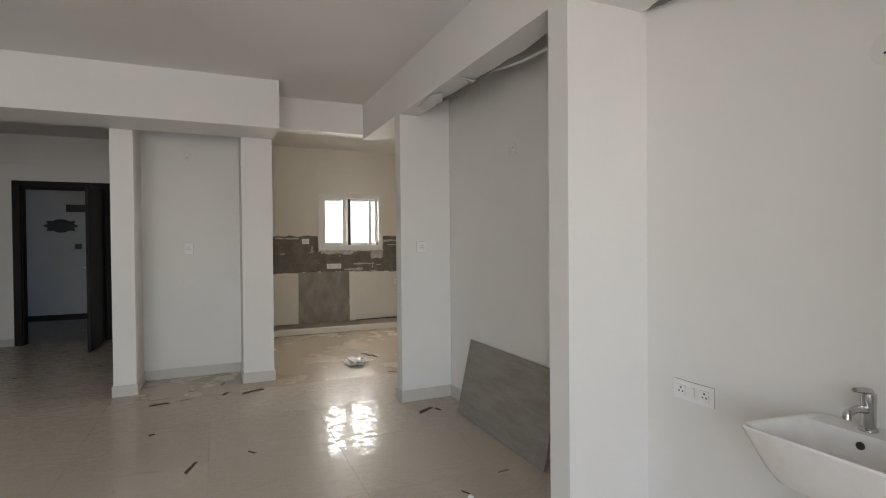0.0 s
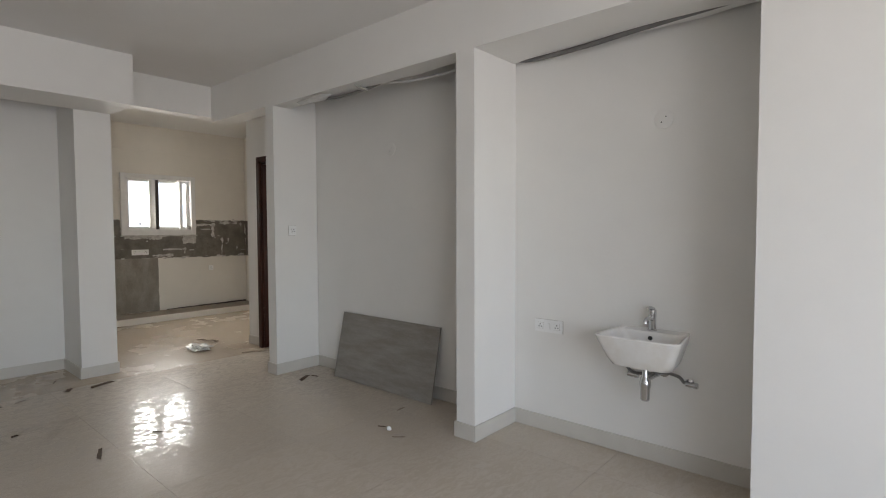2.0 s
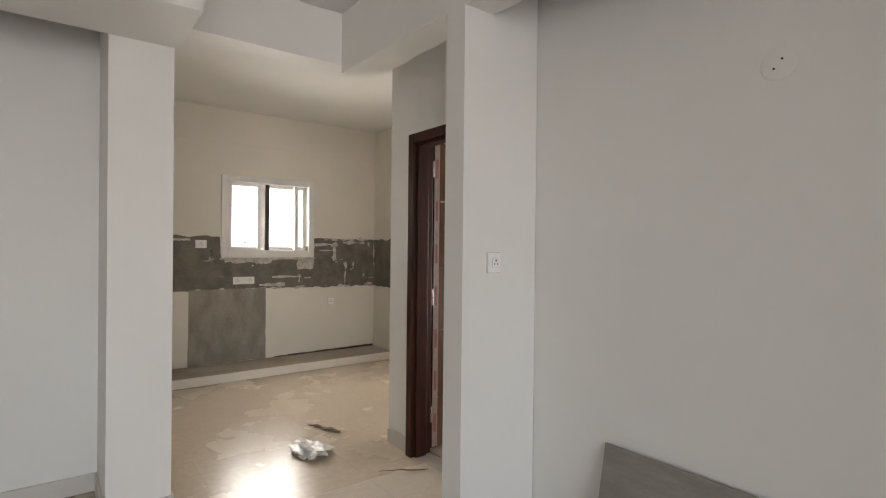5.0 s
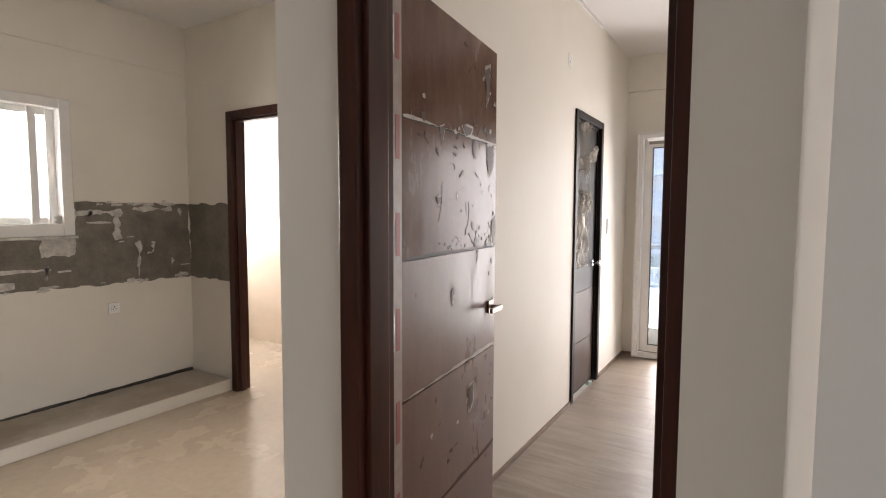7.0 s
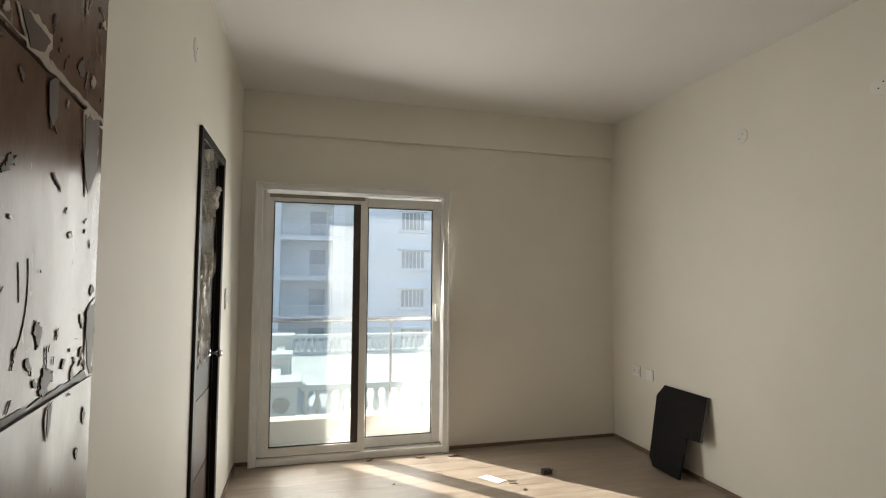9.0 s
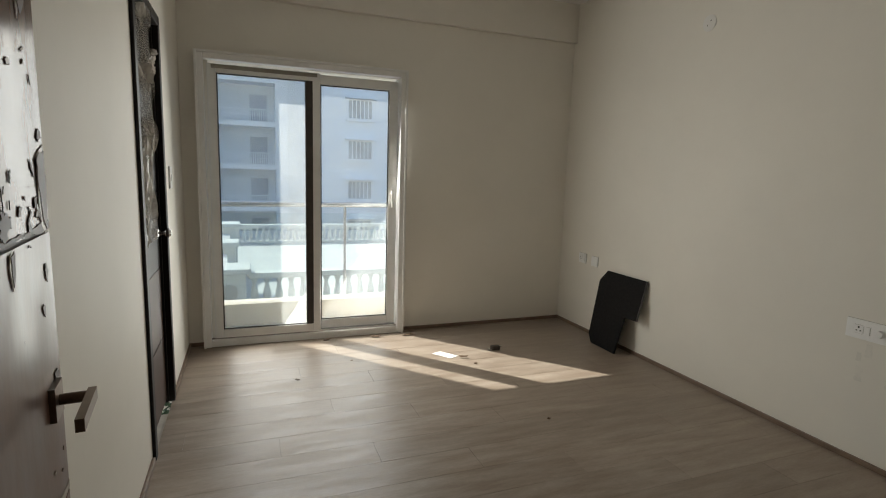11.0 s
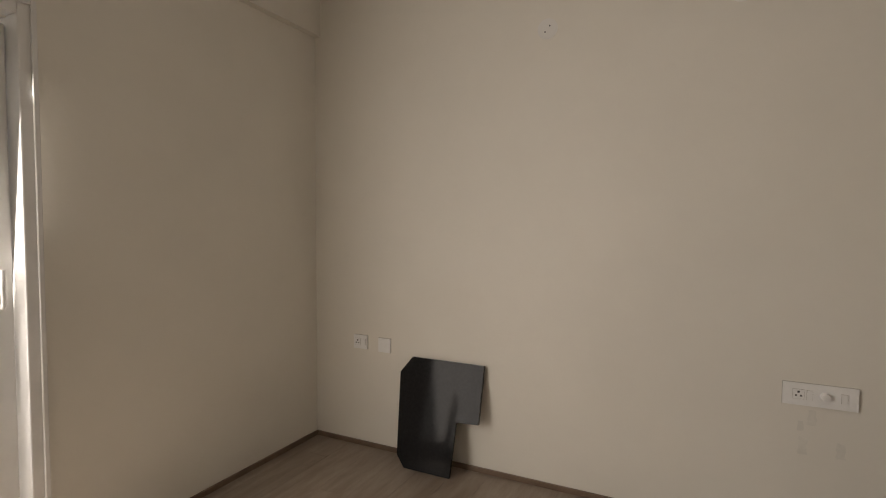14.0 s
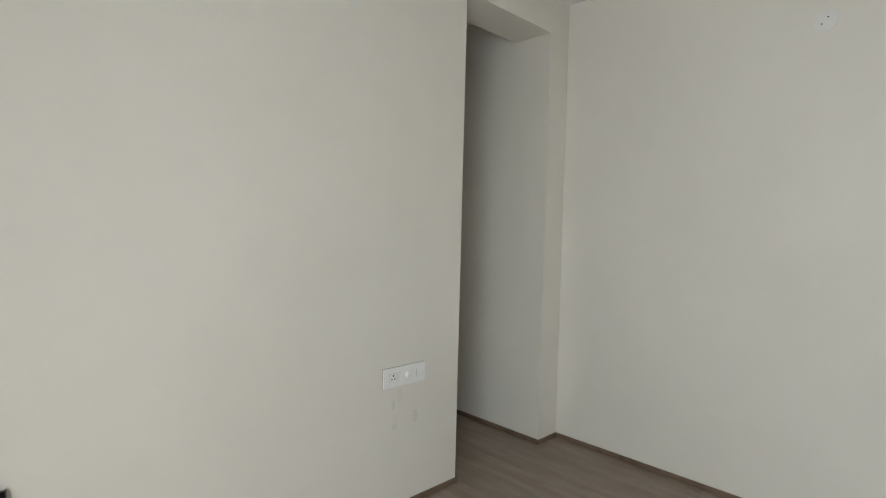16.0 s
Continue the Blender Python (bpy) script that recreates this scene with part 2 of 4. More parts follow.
def dusty_glass(name, tint, dust):
    """A pane with a thin film of builders' dust that scatters light."""
    m = glass_material(name, tint)
    n, l = m.node_tree.nodes, m.node_tree.links
    clear = n["Material Output"].inputs[0].links[0].from_socket
    tl = n.new("ShaderNodeBsdfTranslucent")
    tl.inputs[0].default_value = (0.86, 0.87, 0.87, 1)
    geo = n.new("ShaderNodeNewGeometry")
    nz = n.new("ShaderNodeTexNoise")
    nz.inputs["Scale"].default_value, nz.inputs["Detail"].default_value = 3.5, 6
    mr = n.new("ShaderNodeMapRange")
    mr.inputs["To Min"].default_value, mr.inputs["To Max"].default_value = dust * 0.4, dust * 1.6
    l.new(geo.outputs["Position"], nz.inputs["Vector"])
    l.new(nz.outputs["Fac"], mr.inputs[0])
    mix = n.new("ShaderNodeMixShader")
    l.new(mr.outputs[0], mix.inputs[0])
    l.new(clear, mix.inputs[1])
    l.new(tl.outputs[0], mix.inputs[2])
    l.new(mix.outputs[0], n["Material Output"].inputs[0])
    return m


GLASS_DUSTY = dusty_glass("dusty_pane", (0.93, 0.96, 0.97), 0.17)
GLASS_LIGHT_DUST = dusty_glass("lightly_dusty_pane", (0.95, 0.97, 0.98), 0.065)
GLASS_T = glass_material("greenish_rail_glass", (0.90, 0.95, 0.945))


def film_material():
    """Thin milky packing film: part see-through, part glossy white."""
    m = bpy.data.materials.new("milky_packing_film")
    m.use_nodes = True
    n, l = m.node_tree.nodes, m.node_tree.links
    b = n["Principled BSDF"]
    b.inputs["Base Color"].default_value = (0.62, 0.58, 0.52, 1)
    b.inputs["Roughness"].default_value = 0.22
    tr = n.new("ShaderNodeBsdfTransparent")
    mix = n.new("ShaderNodeMixShader")
    nz = n.new("ShaderNodeTexNoise")
    nz.inputs["Scale"].default_value, nz.inputs["Detail"].default_value = 4, 5
    mr = n.new("ShaderNodeMapRange")
    mr.inputs["From Min"].default_value, mr.inputs["From Max"].default_value = 0.42, 0.60
    mr.inputs["To Min"].default_value, mr.inputs["To Max"].default_value = 0.12, 0.80
    geo = n.new("ShaderNodeNewGeometry")
    l.new(geo.outputs["Position"], nz.inputs["Vector"])
    l.new(nz.outputs["Fac"], mr.inputs[0])
    l.new(mr.outputs[0], mix.inputs[0])
    l.new(tr.outputs[0], mix.inputs[1])
    l.new(b.outputs[0], mix.inputs[2])
    l.new(mix.outputs[0], n["Material Output"].inputs[0])
    return m


FILM = film_material()

# ---- mesh helpers ----
ORIGIN = {}


def box(bm, x0, y0, z0, x1, y1, z1, bevel=0.0):
    (x0, x1), (y0, y1), (z0, z1) = sorted((x0, x1)), sorted((y0, y1)), sorted((z0, z1))
    v = [bm.verts.new(p) for p in ((x0, y0, z0), (x1, y0, z0), (x1, y1, z0), (x0, y1, z0), (x0, y0, z1), (x1, y0, z1), (x1, y1, z1), (x0, y1, z1))]
    f = [bm.faces.new([v[i] for i in q]) for q in ((3, 2, 1, 0), (4, 5, 6, 7), (0, 1, 5, 4), (1, 2, 6, 5), (2, 3, 7, 6), (3, 0, 4, 7))]
    if bevel:
        es = list({e for face in f for e in face.edges})
        bmesh.ops.bevel(bm, geom=es, offset=bevel, segments=2, affect='EDGES', profile=0.5)
    return bm


def boxes(*specs, bevel=0.0):
    bm = bmesh.new()
    for s in specs:
        box(bm, *s, bevel=bevel)
    return bm


def ring_between(bm, a, b):
    n = len(a)
    for i in range(n):
        bm.faces.new((a[i], a[(i + 1) % n], b[(i + 1) % n], b[i]))


def tube(points, radius, seg=10, bm=None):
    """A round bar swept along points; radius a number or one per point."""
    bm = bm or bmesh.new()
    pts = [Vector(p) for p in points]
    rad = radius if isinstance(radius, (list, tuple)) else [radius] * len(pts)
    rings = []
    side = None
    for i, p in enumerate(pts):
        d = (pts[min(i + 1, len(pts) - 1)] - pts[max(i - 1, 0)]).normalized()
        if side is None:
            side = d.orthogonal().normalized()
        side = (side - d * side.dot(d)).normalized()
        up = d.cross(side)
        rings.append([bm.verts.new(p + (side * math.cos(a) + up * math.sin(a)) * rad[i]) for a in [2 * math.pi * k / seg for k in range(seg)]])
    for a, b in zip(rings, rings[1:]):
        ring_between(bm, a, b)
    bm.faces.new(rings[0][::-1])
    bm.faces.new(rings[-1])
    return bm


def smooth_path(points, steps=6):
    """Catmull-Rom points through the given ones."""
    p = [Vector(q) for q in points]
    p = [p[0] * 2 - p[1]] + p + [p[-1] * 2 - p[-2]]
    out = []
    for i in range(1, len(p) - 2):
        for k in range(steps):
            t = k / steps
            out.append(0.5 * (2 * p[i] + (p[i + 1] - p[i - 1]) * t + (2 * p[i - 1] - 5 * p[i] + 4 * p[i + 1] - p[i + 2]) * t * t + (3 * p[i] - p[i - 1] - 3 * p[i + 1] + p[i + 2]) * t ** 3))
    out.append(p[-2])
    return out


def lathe(profile, centre, seg=20, axis='z'):
    bm = bmesh.new()
    rings = []
    for r, h in profile:
        ring = []
        for k in range(seg):
            a = 2 * math.pi * k / seg
            c, s = math.cos(a) * r, math.sin(a) * r
            q = {'z': (c, s, h), 'y': (c, h, s), 'x': (h, c, s)}[axis]
            ring.append(bm.verts.new(Vector(centre) + Vector(q)))
        rings.append(ring)
    for a, b in zip(rings, rings[1:]):
        ring_between(bm, a, b)
    bm.faces.new(rings[0][::-1])
    bm.faces.new(rings[-1])
    return bm


def slab(outline, offset):
    """A closed plate: outline of 3D points in one plane, and the vector of its thickness."""
    bm = bmesh.new()
    a = [bm.verts.new(p) for p in outline]
    b = [bm.verts.new(Vector(p) + Vector(offset)) for p in outline]
    bm.faces.new(a)
    bm.faces.new(b[::-1])
    ring_between(bm, b, a)
    return bm


def ragged(points, rough, step=0.03, seed=0):
    """Outline points with small irregularities, in the plane (u, v)."""
    rnd = random.Random(seed)
    out = []
    for i, (u, v) in enumerate(points):
        u2, v2 = points[(i + 1) % len(points)]
        d = math.hypot(u2 - u, v2 - v)
        n = max(1, int(d / step))
        for k in range(n):
            t = k / n
            j = rough * noise.noise(Vector((u + (u2 - u) * t, v + (v2 - v) * t, seed)) * 9) * 1.6 + rnd.uniform(-rough, rough) * 0.4
            nx, ny = -(v2 - v) / d, (u2 - u) / d
            out.append((u + (u2 - u) * t + nx * j, v + (v2 - v) * t + ny * j))
    return out


def mesh_of(name, bm, mat, smooth=False):
    bmesh.ops.recalc_face_normals(bm, faces=bm.faces)
    me = bpy.data.meshes.new(name)
    bm.to_mesh(me)
    bm.free()
    me.materials.append(mat)
    if smooth:
        for p in me.polygons:
            p.use_smooth = True
        me.set_sharp_from_angle(angle=radians(40))
    return me


def structure(name, bm, mat, label="", category=""):
    return tagged(new(name, mesh_of(name, bm, mat)), label, category, kind="structure")


def thing(name, base, label, category, group="", kind=""):
    ob = new(name)
    ob.empty_display_size = 0.05
    ob.location = base
    ORIGIN[ob] = Vector(base)
    return tagged(ob, label, category, group, kind)


def part(name, bm, mat, parent, label="", smooth=False):
    o = ORIGIN.get(parent, Vector((0, 0, 0)))
    bmesh.ops.translate(bm, verts=bm.verts, vec=-o)
    ob = new(name, mesh_of(name, bm, mat, smooth))
    ob.parent = parent
    ORIGIN[ob] = o
    return tagged(ob, label)


# ---- large structure ----
LIV_X0, LIV_Y0 = -5.6, -4.6      # living room, south-west corner
NICHE, PIL = 0.463, 0.0          # back of the niches, face of the pillars
BED_X0, BED_X1, BED_Y0, BED_Y1, BED_H = 0.67, 4.745, 0.343, 3.615, 2.905
KIT_Y1, KIT_X1, KIT_H = 6.50, 1.97, 2.88
LIV_H = 2.825

structure("ceiling_living", boxes((LIV_X0 - .15, LIV_Y0 - .15, LIV_H, 0.0, 3.469, 3.05), (LIV_X0 - .15, 3.469, LIV_H, -4.4, 4.45, 3.05)), CEIL, "plain white painted living room ceiling", "ceiling")
structure("ceiling_niches", boxes((0.0, LIV_Y0 - .15, 2.95, 0.66, 3.60, 3.05)), CEIL, "unfinished upper ceiling over the niches", "ceiling")
structure("ceiling_kitchen", boxes((-4.4, 3.47, KIT_H, 0.0, 9.7, 3.05), (0.0, 3.60, KIT_H, 3.7, 7.8, 3.05)), CEIL, "white painted kitchen ceiling", "ceiling")
structure("ceiling_bedroom", boxes((0.66, -1.0, BED_H, 4.90, 3.62, 3.05)), CEIL, "white painted bedroom ceiling", "ceiling")

structure("wall_living_west", boxes((LIV_X0 - .15, LIV_Y0, 0, LIV_X0, 4.29, 3.0)), PAINT, "white painted living room wall", "wall")
structure("wall_living_south", boxes((LIV_X0, LIV_Y0 - .15, 0, -5.0, LIV_Y0, 3), (-0.8, LIV_Y0 - .15, 0, 0.6, LIV_Y0, 3), (-5.0, LIV_Y0 - .15, 2.4, -0.8, LIV_Y0, 3)), PAINT, "white painted wall around wide balcony opening", "wall")
# east wall with niches and pillars
structure("wall_niches", boxes((NICHE, LIV_Y0, 0, 0.60, 0.05, 3), (NICHE, 0.05, 0, 0.66, 2.405, 3)), PAINT, "smooth white painted niche wall", "wall")
structure("pillar_1", boxes((PIL, LIV_Y0, 0, NICHE, -1.513, 2.95)), PAINT, "white painted wall pier beside the basin", "pillar")
structure("pillar_2", boxes((PIL, 0, 0, NICHE, 0.146, 2.95)), PAINT, "narrow white pier between two niches", "pillar")
structure("pillar_3", boxes((PIL, 2.280, 0, NICHE - .004, 2.410, 2.95)), PAINT, "narrow white pier beside the bedroom door", "pillar")
for y0, y1, z in ((-1.513, 0.0, 2.45), (0.146, 2.280, 2.45), (2.410, 3.474, 2.46)):
    structure("beam_niche_front", boxes((0.0, y0, z, 0.04, y1, 2.95)), PAINT, "white fascia above the niches", "beam")
structure("wall_bedroom_door", boxes((0.459, 2.410, 0, 0.66, 2.575, 2.95), (0.505, 3.415, 0, 0.66, 3.70, 2.95), (0.505, 2.575, 2.125, 0.66, 3.415, 2.95)), PAINT, "white wall with the bedroom doorway", "wall")
structure("beam_entrance", boxes((LIV_X0, 2.96, 2.40, -0.905, 3.50, 2.90)), PAINT, "deep white ceiling beam", "beam")
structure("beam_kitchen", boxes((-0.905, 3.474, 2.51, 0.0, 3.62, 2.88), (0.0, 3.474, 2.51, 0.08, 3.62, 2.95)), PAINT, "white drop beam before the kitchen", "beam")
structure("column_kitchen", boxes((-1.21, 3.50, 0, -0.925, 4.29, 2.95)), PAINT, "white painted column", "column")
structure("column_entrance", boxes((-2.30, 3.52, 0, -2.12, 4.29, 2.95)), PAINT, "slim white painted column", "column")
structure("wall_partition", boxes((-2.30, 4.29, 0, -0.925, 4.41, 2.95), (-2.12, 4.04, 0, -1.21, 4.29, 2.95)), PAINT, "white partition wall between columns", "wall")
structure("wall_kitchen_west", boxes((-2.30, 4.41, 0, -2.18, 6.5, 2.95)), PAINT_K, "cream painted kitchen side wall", "wall")
WY = KIT_Y1
structure("wall_kitchen_north", boxes((-2.30, WY, 0, 0.11, WY + .2, 2.95), (1.06, WY, 0, 2.12, WY + .2, 2.95), (0.11, WY, 0, 1.06, WY + .2, 1.30), (0.11, WY, 2.10, 1.06, WY + .2, 2.95)), PAINT_K, "cream painted kitchen wall with window opening", "wall")
structure("wall_kitchen_north_upper", boxes((-2.18, WY - .012, 2.505, KIT_X1, WY, KIT_H)), PAINT_K, "plaster step of the lintel beam over the window", "wall")
structure("wall_kitchen_east", boxes((KIT_X1, 3.70, 0, 2.09, 5.14, 2.95), (KIT_X1, 5.965, 0, 2.09, WY, 2.95), (KIT_X1, 5.14, 2.15, 2.09, 5.965, 2.95)), PAINT_K, "cream painted kitchen wall with utility doorway", "wall")
structure("wall_bedroom_north", boxes((0.66, BED_Y1, 0, 3.11, 3.70, 2.95), (3.79, BED_Y1, 0, 4.90, 3.70, 2.95), (3.11, BED_Y1, 2.125, 3.79, 3.70, 2.95)), PAINT_B, "warm white bedroom wall with bathroom doorway", "wall")
structure("wall_bedroom_east", boxes((BED_X1, BED_Y0, 0, 4.90, 1.985, 2.95), (BED_X1, 3.425, 0, 4.90, BED_Y1, 2.95), (BED_X1, 1.985, 2.12, 4.90, 3.425, 2.95)), PAINT_B, "warm white bedroom wall with balcony doorway", "wall")
structure("beam_bedroom", boxes((4.70, BED_Y0, 2.578, BED_X1, BED_Y1, BED_H)), PAINT_B, "shallow plastered beam above the balcony door", "beam")
structure("wall_bedroom_south", boxes((1.652, 0.06, 0, 4.90, BED_Y0, 2.95), (0.67, 0.06, 0, 0.872, BED_Y0, 2.95), (0.872, 0.06, 2.675, 1.652, BED_Y0, 2.95)), PAINT_B, "warm white bedroom wall ending at the dressing passage", "wall")
structure("wall_bedroom_west", boxes((0.6602, BED_Y0 + .001, 0, BED_X0, 2.541, BED_H)), PAINT_B, "warm white bedroom wall beside the door", "wall")
structure("wall_dressing_west", boxes((0.60, -0.78, 0, 0.872, 0.06, 2.95)), PAINT_B, "white dressing passage wall", "wall")
structure("wall_dressing_south", boxes((0.60, -0.92, 0, 2.6, -0.78, 2.95)), PAINT_B, "white dressing passage end wall", "wall")
structure("wall_dressing_east", boxes((2.5, -0.78, 0, 2.6, 0.06, 2.95)), PAINT_B, "white dressing passage side wall", "wall")
# bathroom behind its closed door, utility room, lobby
structure("wall_utility", boxes((3.15, 3.70, 0, 3.3, 7.7, 2.95), (2.09, 7.6, 0, 2.3, 7.7, 2.95), (2.3, 7.6, 0, 3.15, 7.7, 0.9), (2.3, 7.6, 2.5, 3.15, 7.7, 2.95), (2.09, 6.7, 0, 2.12, 7.6, 2.95)), PAINT, "white utility room walls", "wall")
structure("wall_utility_wainscot", boxes((3.135, 3.70, 0, 3.15, 7.59, 1.16)), WAINSCOT, "beige tiled utility wainscot", "wall tiles")
EY = 6.85
structure("wall_entrance", boxes((-5.5, EY, 0, -3.92, EY + .2, 2.95), (-2.86, EY, 0, -2.18, EY + .2, 2.95), (-3.92, EY, 2.22, -2.86, EY + .2, 2.95)), PAINT, "white entrance wall with main doorway", "wall")
structure("wall_entrance_step", boxes((-4.2, EY - .012, 2.474, -2.30, EY, KIT_H)), PAINT, "plaster step of the lintel beam over the main door", "wall")
structure("wall_corridor", boxes((-2.30, 6.5, 0, -2.18, EY, 2.95), (-4.35, 4.29, 0, -4.2, EY, 2.95), (LIV_X0, 4.29, 0, -4.35, 4.41, 2.95)), PAINT, "white entrance corridor walls", "wall")
structure("wall_lobby", boxes((-6.0, 9.55, 0, -2.0, 9.7, 2.95), (-6.1, EY + .2, 0, -6.0, 9.7, 2.95), (-2.1, EY + .2, 0, -2.0, 9.55, 2.95), (-6.0, EY + .2, 2.9, -2.1, 9.55, 2.95)), PAINT_L, "white lobby walls beyond the main door, greyed for dimness", "wall")

structure("floor", boxes((LIV_X0 - .15, LIV_Y0 - .15, -0.12, 0.66, EY + .1, -0.006), (0.66, 3.60, -0.12, 3.6, 7.7, -0.006), (-6.1, EY + .1, -0.12, -2.0, 9.7, -0.006)), GROUT_AND_RIM, "floor base under cream polished tiles", "floor")
structure("floor_bedroom", boxes((0.66, -0.92, -0.12, 4.90, 3.60, -0.006)), SKIRT_W, "floor base under brown laminate", "floor")


def skirting(name, segs, mat, h, t, label):
    """segs: (x0, y0, x1, y1, nx, ny): a run along a wall and the way it faces."""
    for x0, y0, x1, y1, nx, ny in segs:
        structure(name, box(bmesh.new(), x0, y0, 0, x1 + nx * t if x0 == x1 else x1, y1 + ny * t if y0 == y1 else y1, h, bevel=0.002), mat, label, "skirting")


T = 0.012
skirting("baseboard", [
    (0, LIV_Y0, 0, -1.513, -1, 0), (NICHE, -1.513 + T, NICHE, 0, -1, 0), (-T, 0, NICHE - T, 0, 0, -1), (0, 0, 0, 0.146 + T, -1, 0),
    (0, 0.146, NICHE - T, 0.146, 0, 1), (NICHE, 0.146 + T, NICHE, 2.280, -1, 0), (-T, 2.280, NICHE - T, 2.280, 0, -1), (0, 2.280, 0, 2.410 + T, -1, 0),
    (0, 2.410, 0.459, 2.410, 0, 1), (0.459, 2.410 + T, 0.459, 2.574, -1, 0), (0.505, 3.43, 0.505, 3.70, -1, 0),
    (-1.21 - T, 3.50, -0.925 + T, 3.50, 0, -1), (-0.925, 3.50, -0.925, 4.41, 1, 0), (-1.21, 3.50, -1.21, 4.04, -1, 0), (-2.12, 4.04, -1.21 - T, 4.04, 0, -1),
    (-2.12, 3.52, -2.12, 4.04 - T, 1, 0), (-2.30 - T, 3.52, -2.12 + T, 3.52, 0, -1), (-2.30, 3.52, -2.30, EY, -1, 0), (-4.2, EY, -3.97, EY, 0, -1), (-2.81, EY, -2.30 - T, EY, 0, -1)],
    SKIRT, 0.10, T, "cream tile skirting along the white wall")
skirting("baseboard_wood", [
    (BED_X0, BED_Y0, BED_X0, 2.56, 1, 0), (0.872, BED_Y0, BED_X0 + T, BED_Y0, 0, 1), (0.872, -0.78, 0.872, BED_Y0 + T, 1, 0), (0.872 + T, -0.78, 2.5, -0.78, 0, 1),
    (1.652 - T, BED_Y0, BED_X1, BED_Y0, 0, 1), (1.652, 0.06, 1.652, BED_Y0, -1, 0), (BED_X1, BED_Y0 + T, BED_X1, 1.94, -1, 0), (BED_X1, 3.51, BED_X1, BED_Y1, -1, 0),
    (0.70, BED_Y1, 3.07, BED_Y1, 0, -1), (3.83, BED_Y1, BED_X1 - T, BED_Y1, 0, -1)],
    SKIRT_W, 0.028, 0.014, "thin brown wooden skirting strip")

# kitchen ledge and cement band
structure("kitchen_ledge_nosing", box(bmesh.new(), -2.18, 5.985, 0, KIT_X1, 6.0, 0.0895, bevel=0.004), PAINT_K, "pale plastered front edge of the ledge", "ledge")
structure("kitchen_ledge", box(bmesh.new(), -2.18, 6.0, 0, KIT_X1, WY, 0.088, bevel=0.006), DUSTY, "dusty raised cement ledge along kitchen wall", "ledge")
yb = WY - 0.006
out = ragged([(-2.17, 0.885), (0.6, 0.90), (1.0, 0.885), (KIT_X1 - .008, 0.875), (KIT_X1 - .008, 1.47), (1.13, 1.475), (1.12, 1.24), (0.05, 1.245), (0.045, 1.475), (-2.17, 1.475)], 0.012, seed=3)
structure("cement_band", slab([(u, yb, v) for u, v in out], (0, 0.0055, 0)), CEMENT, "bare grey cement strip left on kitchen wall", "cement")
out = ragged([(WY - .008, 0.88), (5.985, 0.865), (5.985, 1.47), (WY - .008, 1.475)], 0.012, seed=5)
structure("cement_band_side", slab([(KIT_X1 - .006, u, v) for u, v in out], (0.0055, 0, 0)), CEMENT, "bare grey cement strip beside utility door", "cement")
structure("cement_panel", slab([(u, yb - .002, v) for u, v in ragged([(-0.268, 0.09), (0.552, 0.09), (0.548, 0.90), (-0.262, 0.90)], 0.004, seed=6)], (0, 0.0075, 0)), CEMENT2, "streaked grey cement patch below the window", "cement")
rnd = random.Random(4)
for u, v, w, h in ((0.35, 1.21, 0.5, 0.05), (1.02, 1.17, 0.2, 0.12), (1.32, 1.40, 0.22, 0.05), (1.40, 1.30, 0.03, 0.18), (1.18, 1.40, 0.12, 0.03), (0.80, 1.02, 0.35, 0.02), (1.55, 1.02, 0.02, 0.3), (1.66, 1.43, 0.3, 0.03), (-0.4, 1.44, 0.3, 0.02), (0.62, 0.93, 0.3, 0.03), (1.28, 1.33, 0.16, 0.012), (0.95, 0.99, 0.02, 0.1), (1.05, 1.0, 0.08, 0.012), (-0.5, 1.2, 0.06, 0.02)):
    o = ragged([(u - w / 2, v - h / 2), (u + w / 2, v - h / 2), (u + w / 2, v + h / 2), (u - w / 2, v + h / 2)], min(0.02, h * 0.4), 0.02, seed=int(u * 100))
    structure("plaster_smear", slab([(a, yb - .003, b) for a, b in o], (0, 0.0028, 0)), PLASTER, "white plaster smeared over grey cement", "plaster")

rnd = random.Random(17)
for i in range(64):
    edge = i % 4
    u = rnd.uniform(1.16, KIT_X1 - .05) if i % 3 == 0 else rnd.uniform(-1.6, KIT_X1 - .05)
    v = (1.465, 0.895, 1.235, rnd.uniform(0.95, 1.42))[edge] + rnd.gauss(0, 0.008)
    if edge == 2:
        u = rnd.uniform(0.08, 1.1)
    if edge == 0 and 0.02 < u < 1.14:
        u += 1.14 if u + 1.14 < KIT_X1 - .1 else -1.3
    w, h = (rnd.uniform(0.03, 0.13), rnd.uniform(0.010, 0.03)) if edge < 3 else rnd.choice(((rnd.uniform(0.02, 0.1), 0.008), (0.010, rnd.uniform(0.03, 0.12)), (0.03, 0.022)))
    o = ragged([(u - w / 2, v - h / 2), (u + w / 2, v - h * .3), (u + w * .4, v + h / 2), (u - w * .45, v + h * .4)], h * 0.5, 0.012, seed=200 + i)
    structure("plaster_smear", slab([(a, yb - .0034 - .00003 * i, b) for a, b in o], (0, 0.0026, 0)), PLASTER, "thin white plaster scrape on grey cement", "plaster")
for i, (u, w) in enumerate(((0.75, 0.10), (1.05, 0.22), (1.45, 0.30), (1.78, 0.16))):
    o = ragged([(u - w, WY - .022), (u + w, WY - .028), (u + w, WY - .001), (u - w, WY - .001)], 0.012, 0.02, seed=300 + i)
    structure("wall_rubble", slab([(a, min(b, WY - .001), 0.087) for a, b in o], (0, 0, 0.010 + .004 * i)), GASKET, "dark mortar crumbs along the ledge", "rubble")

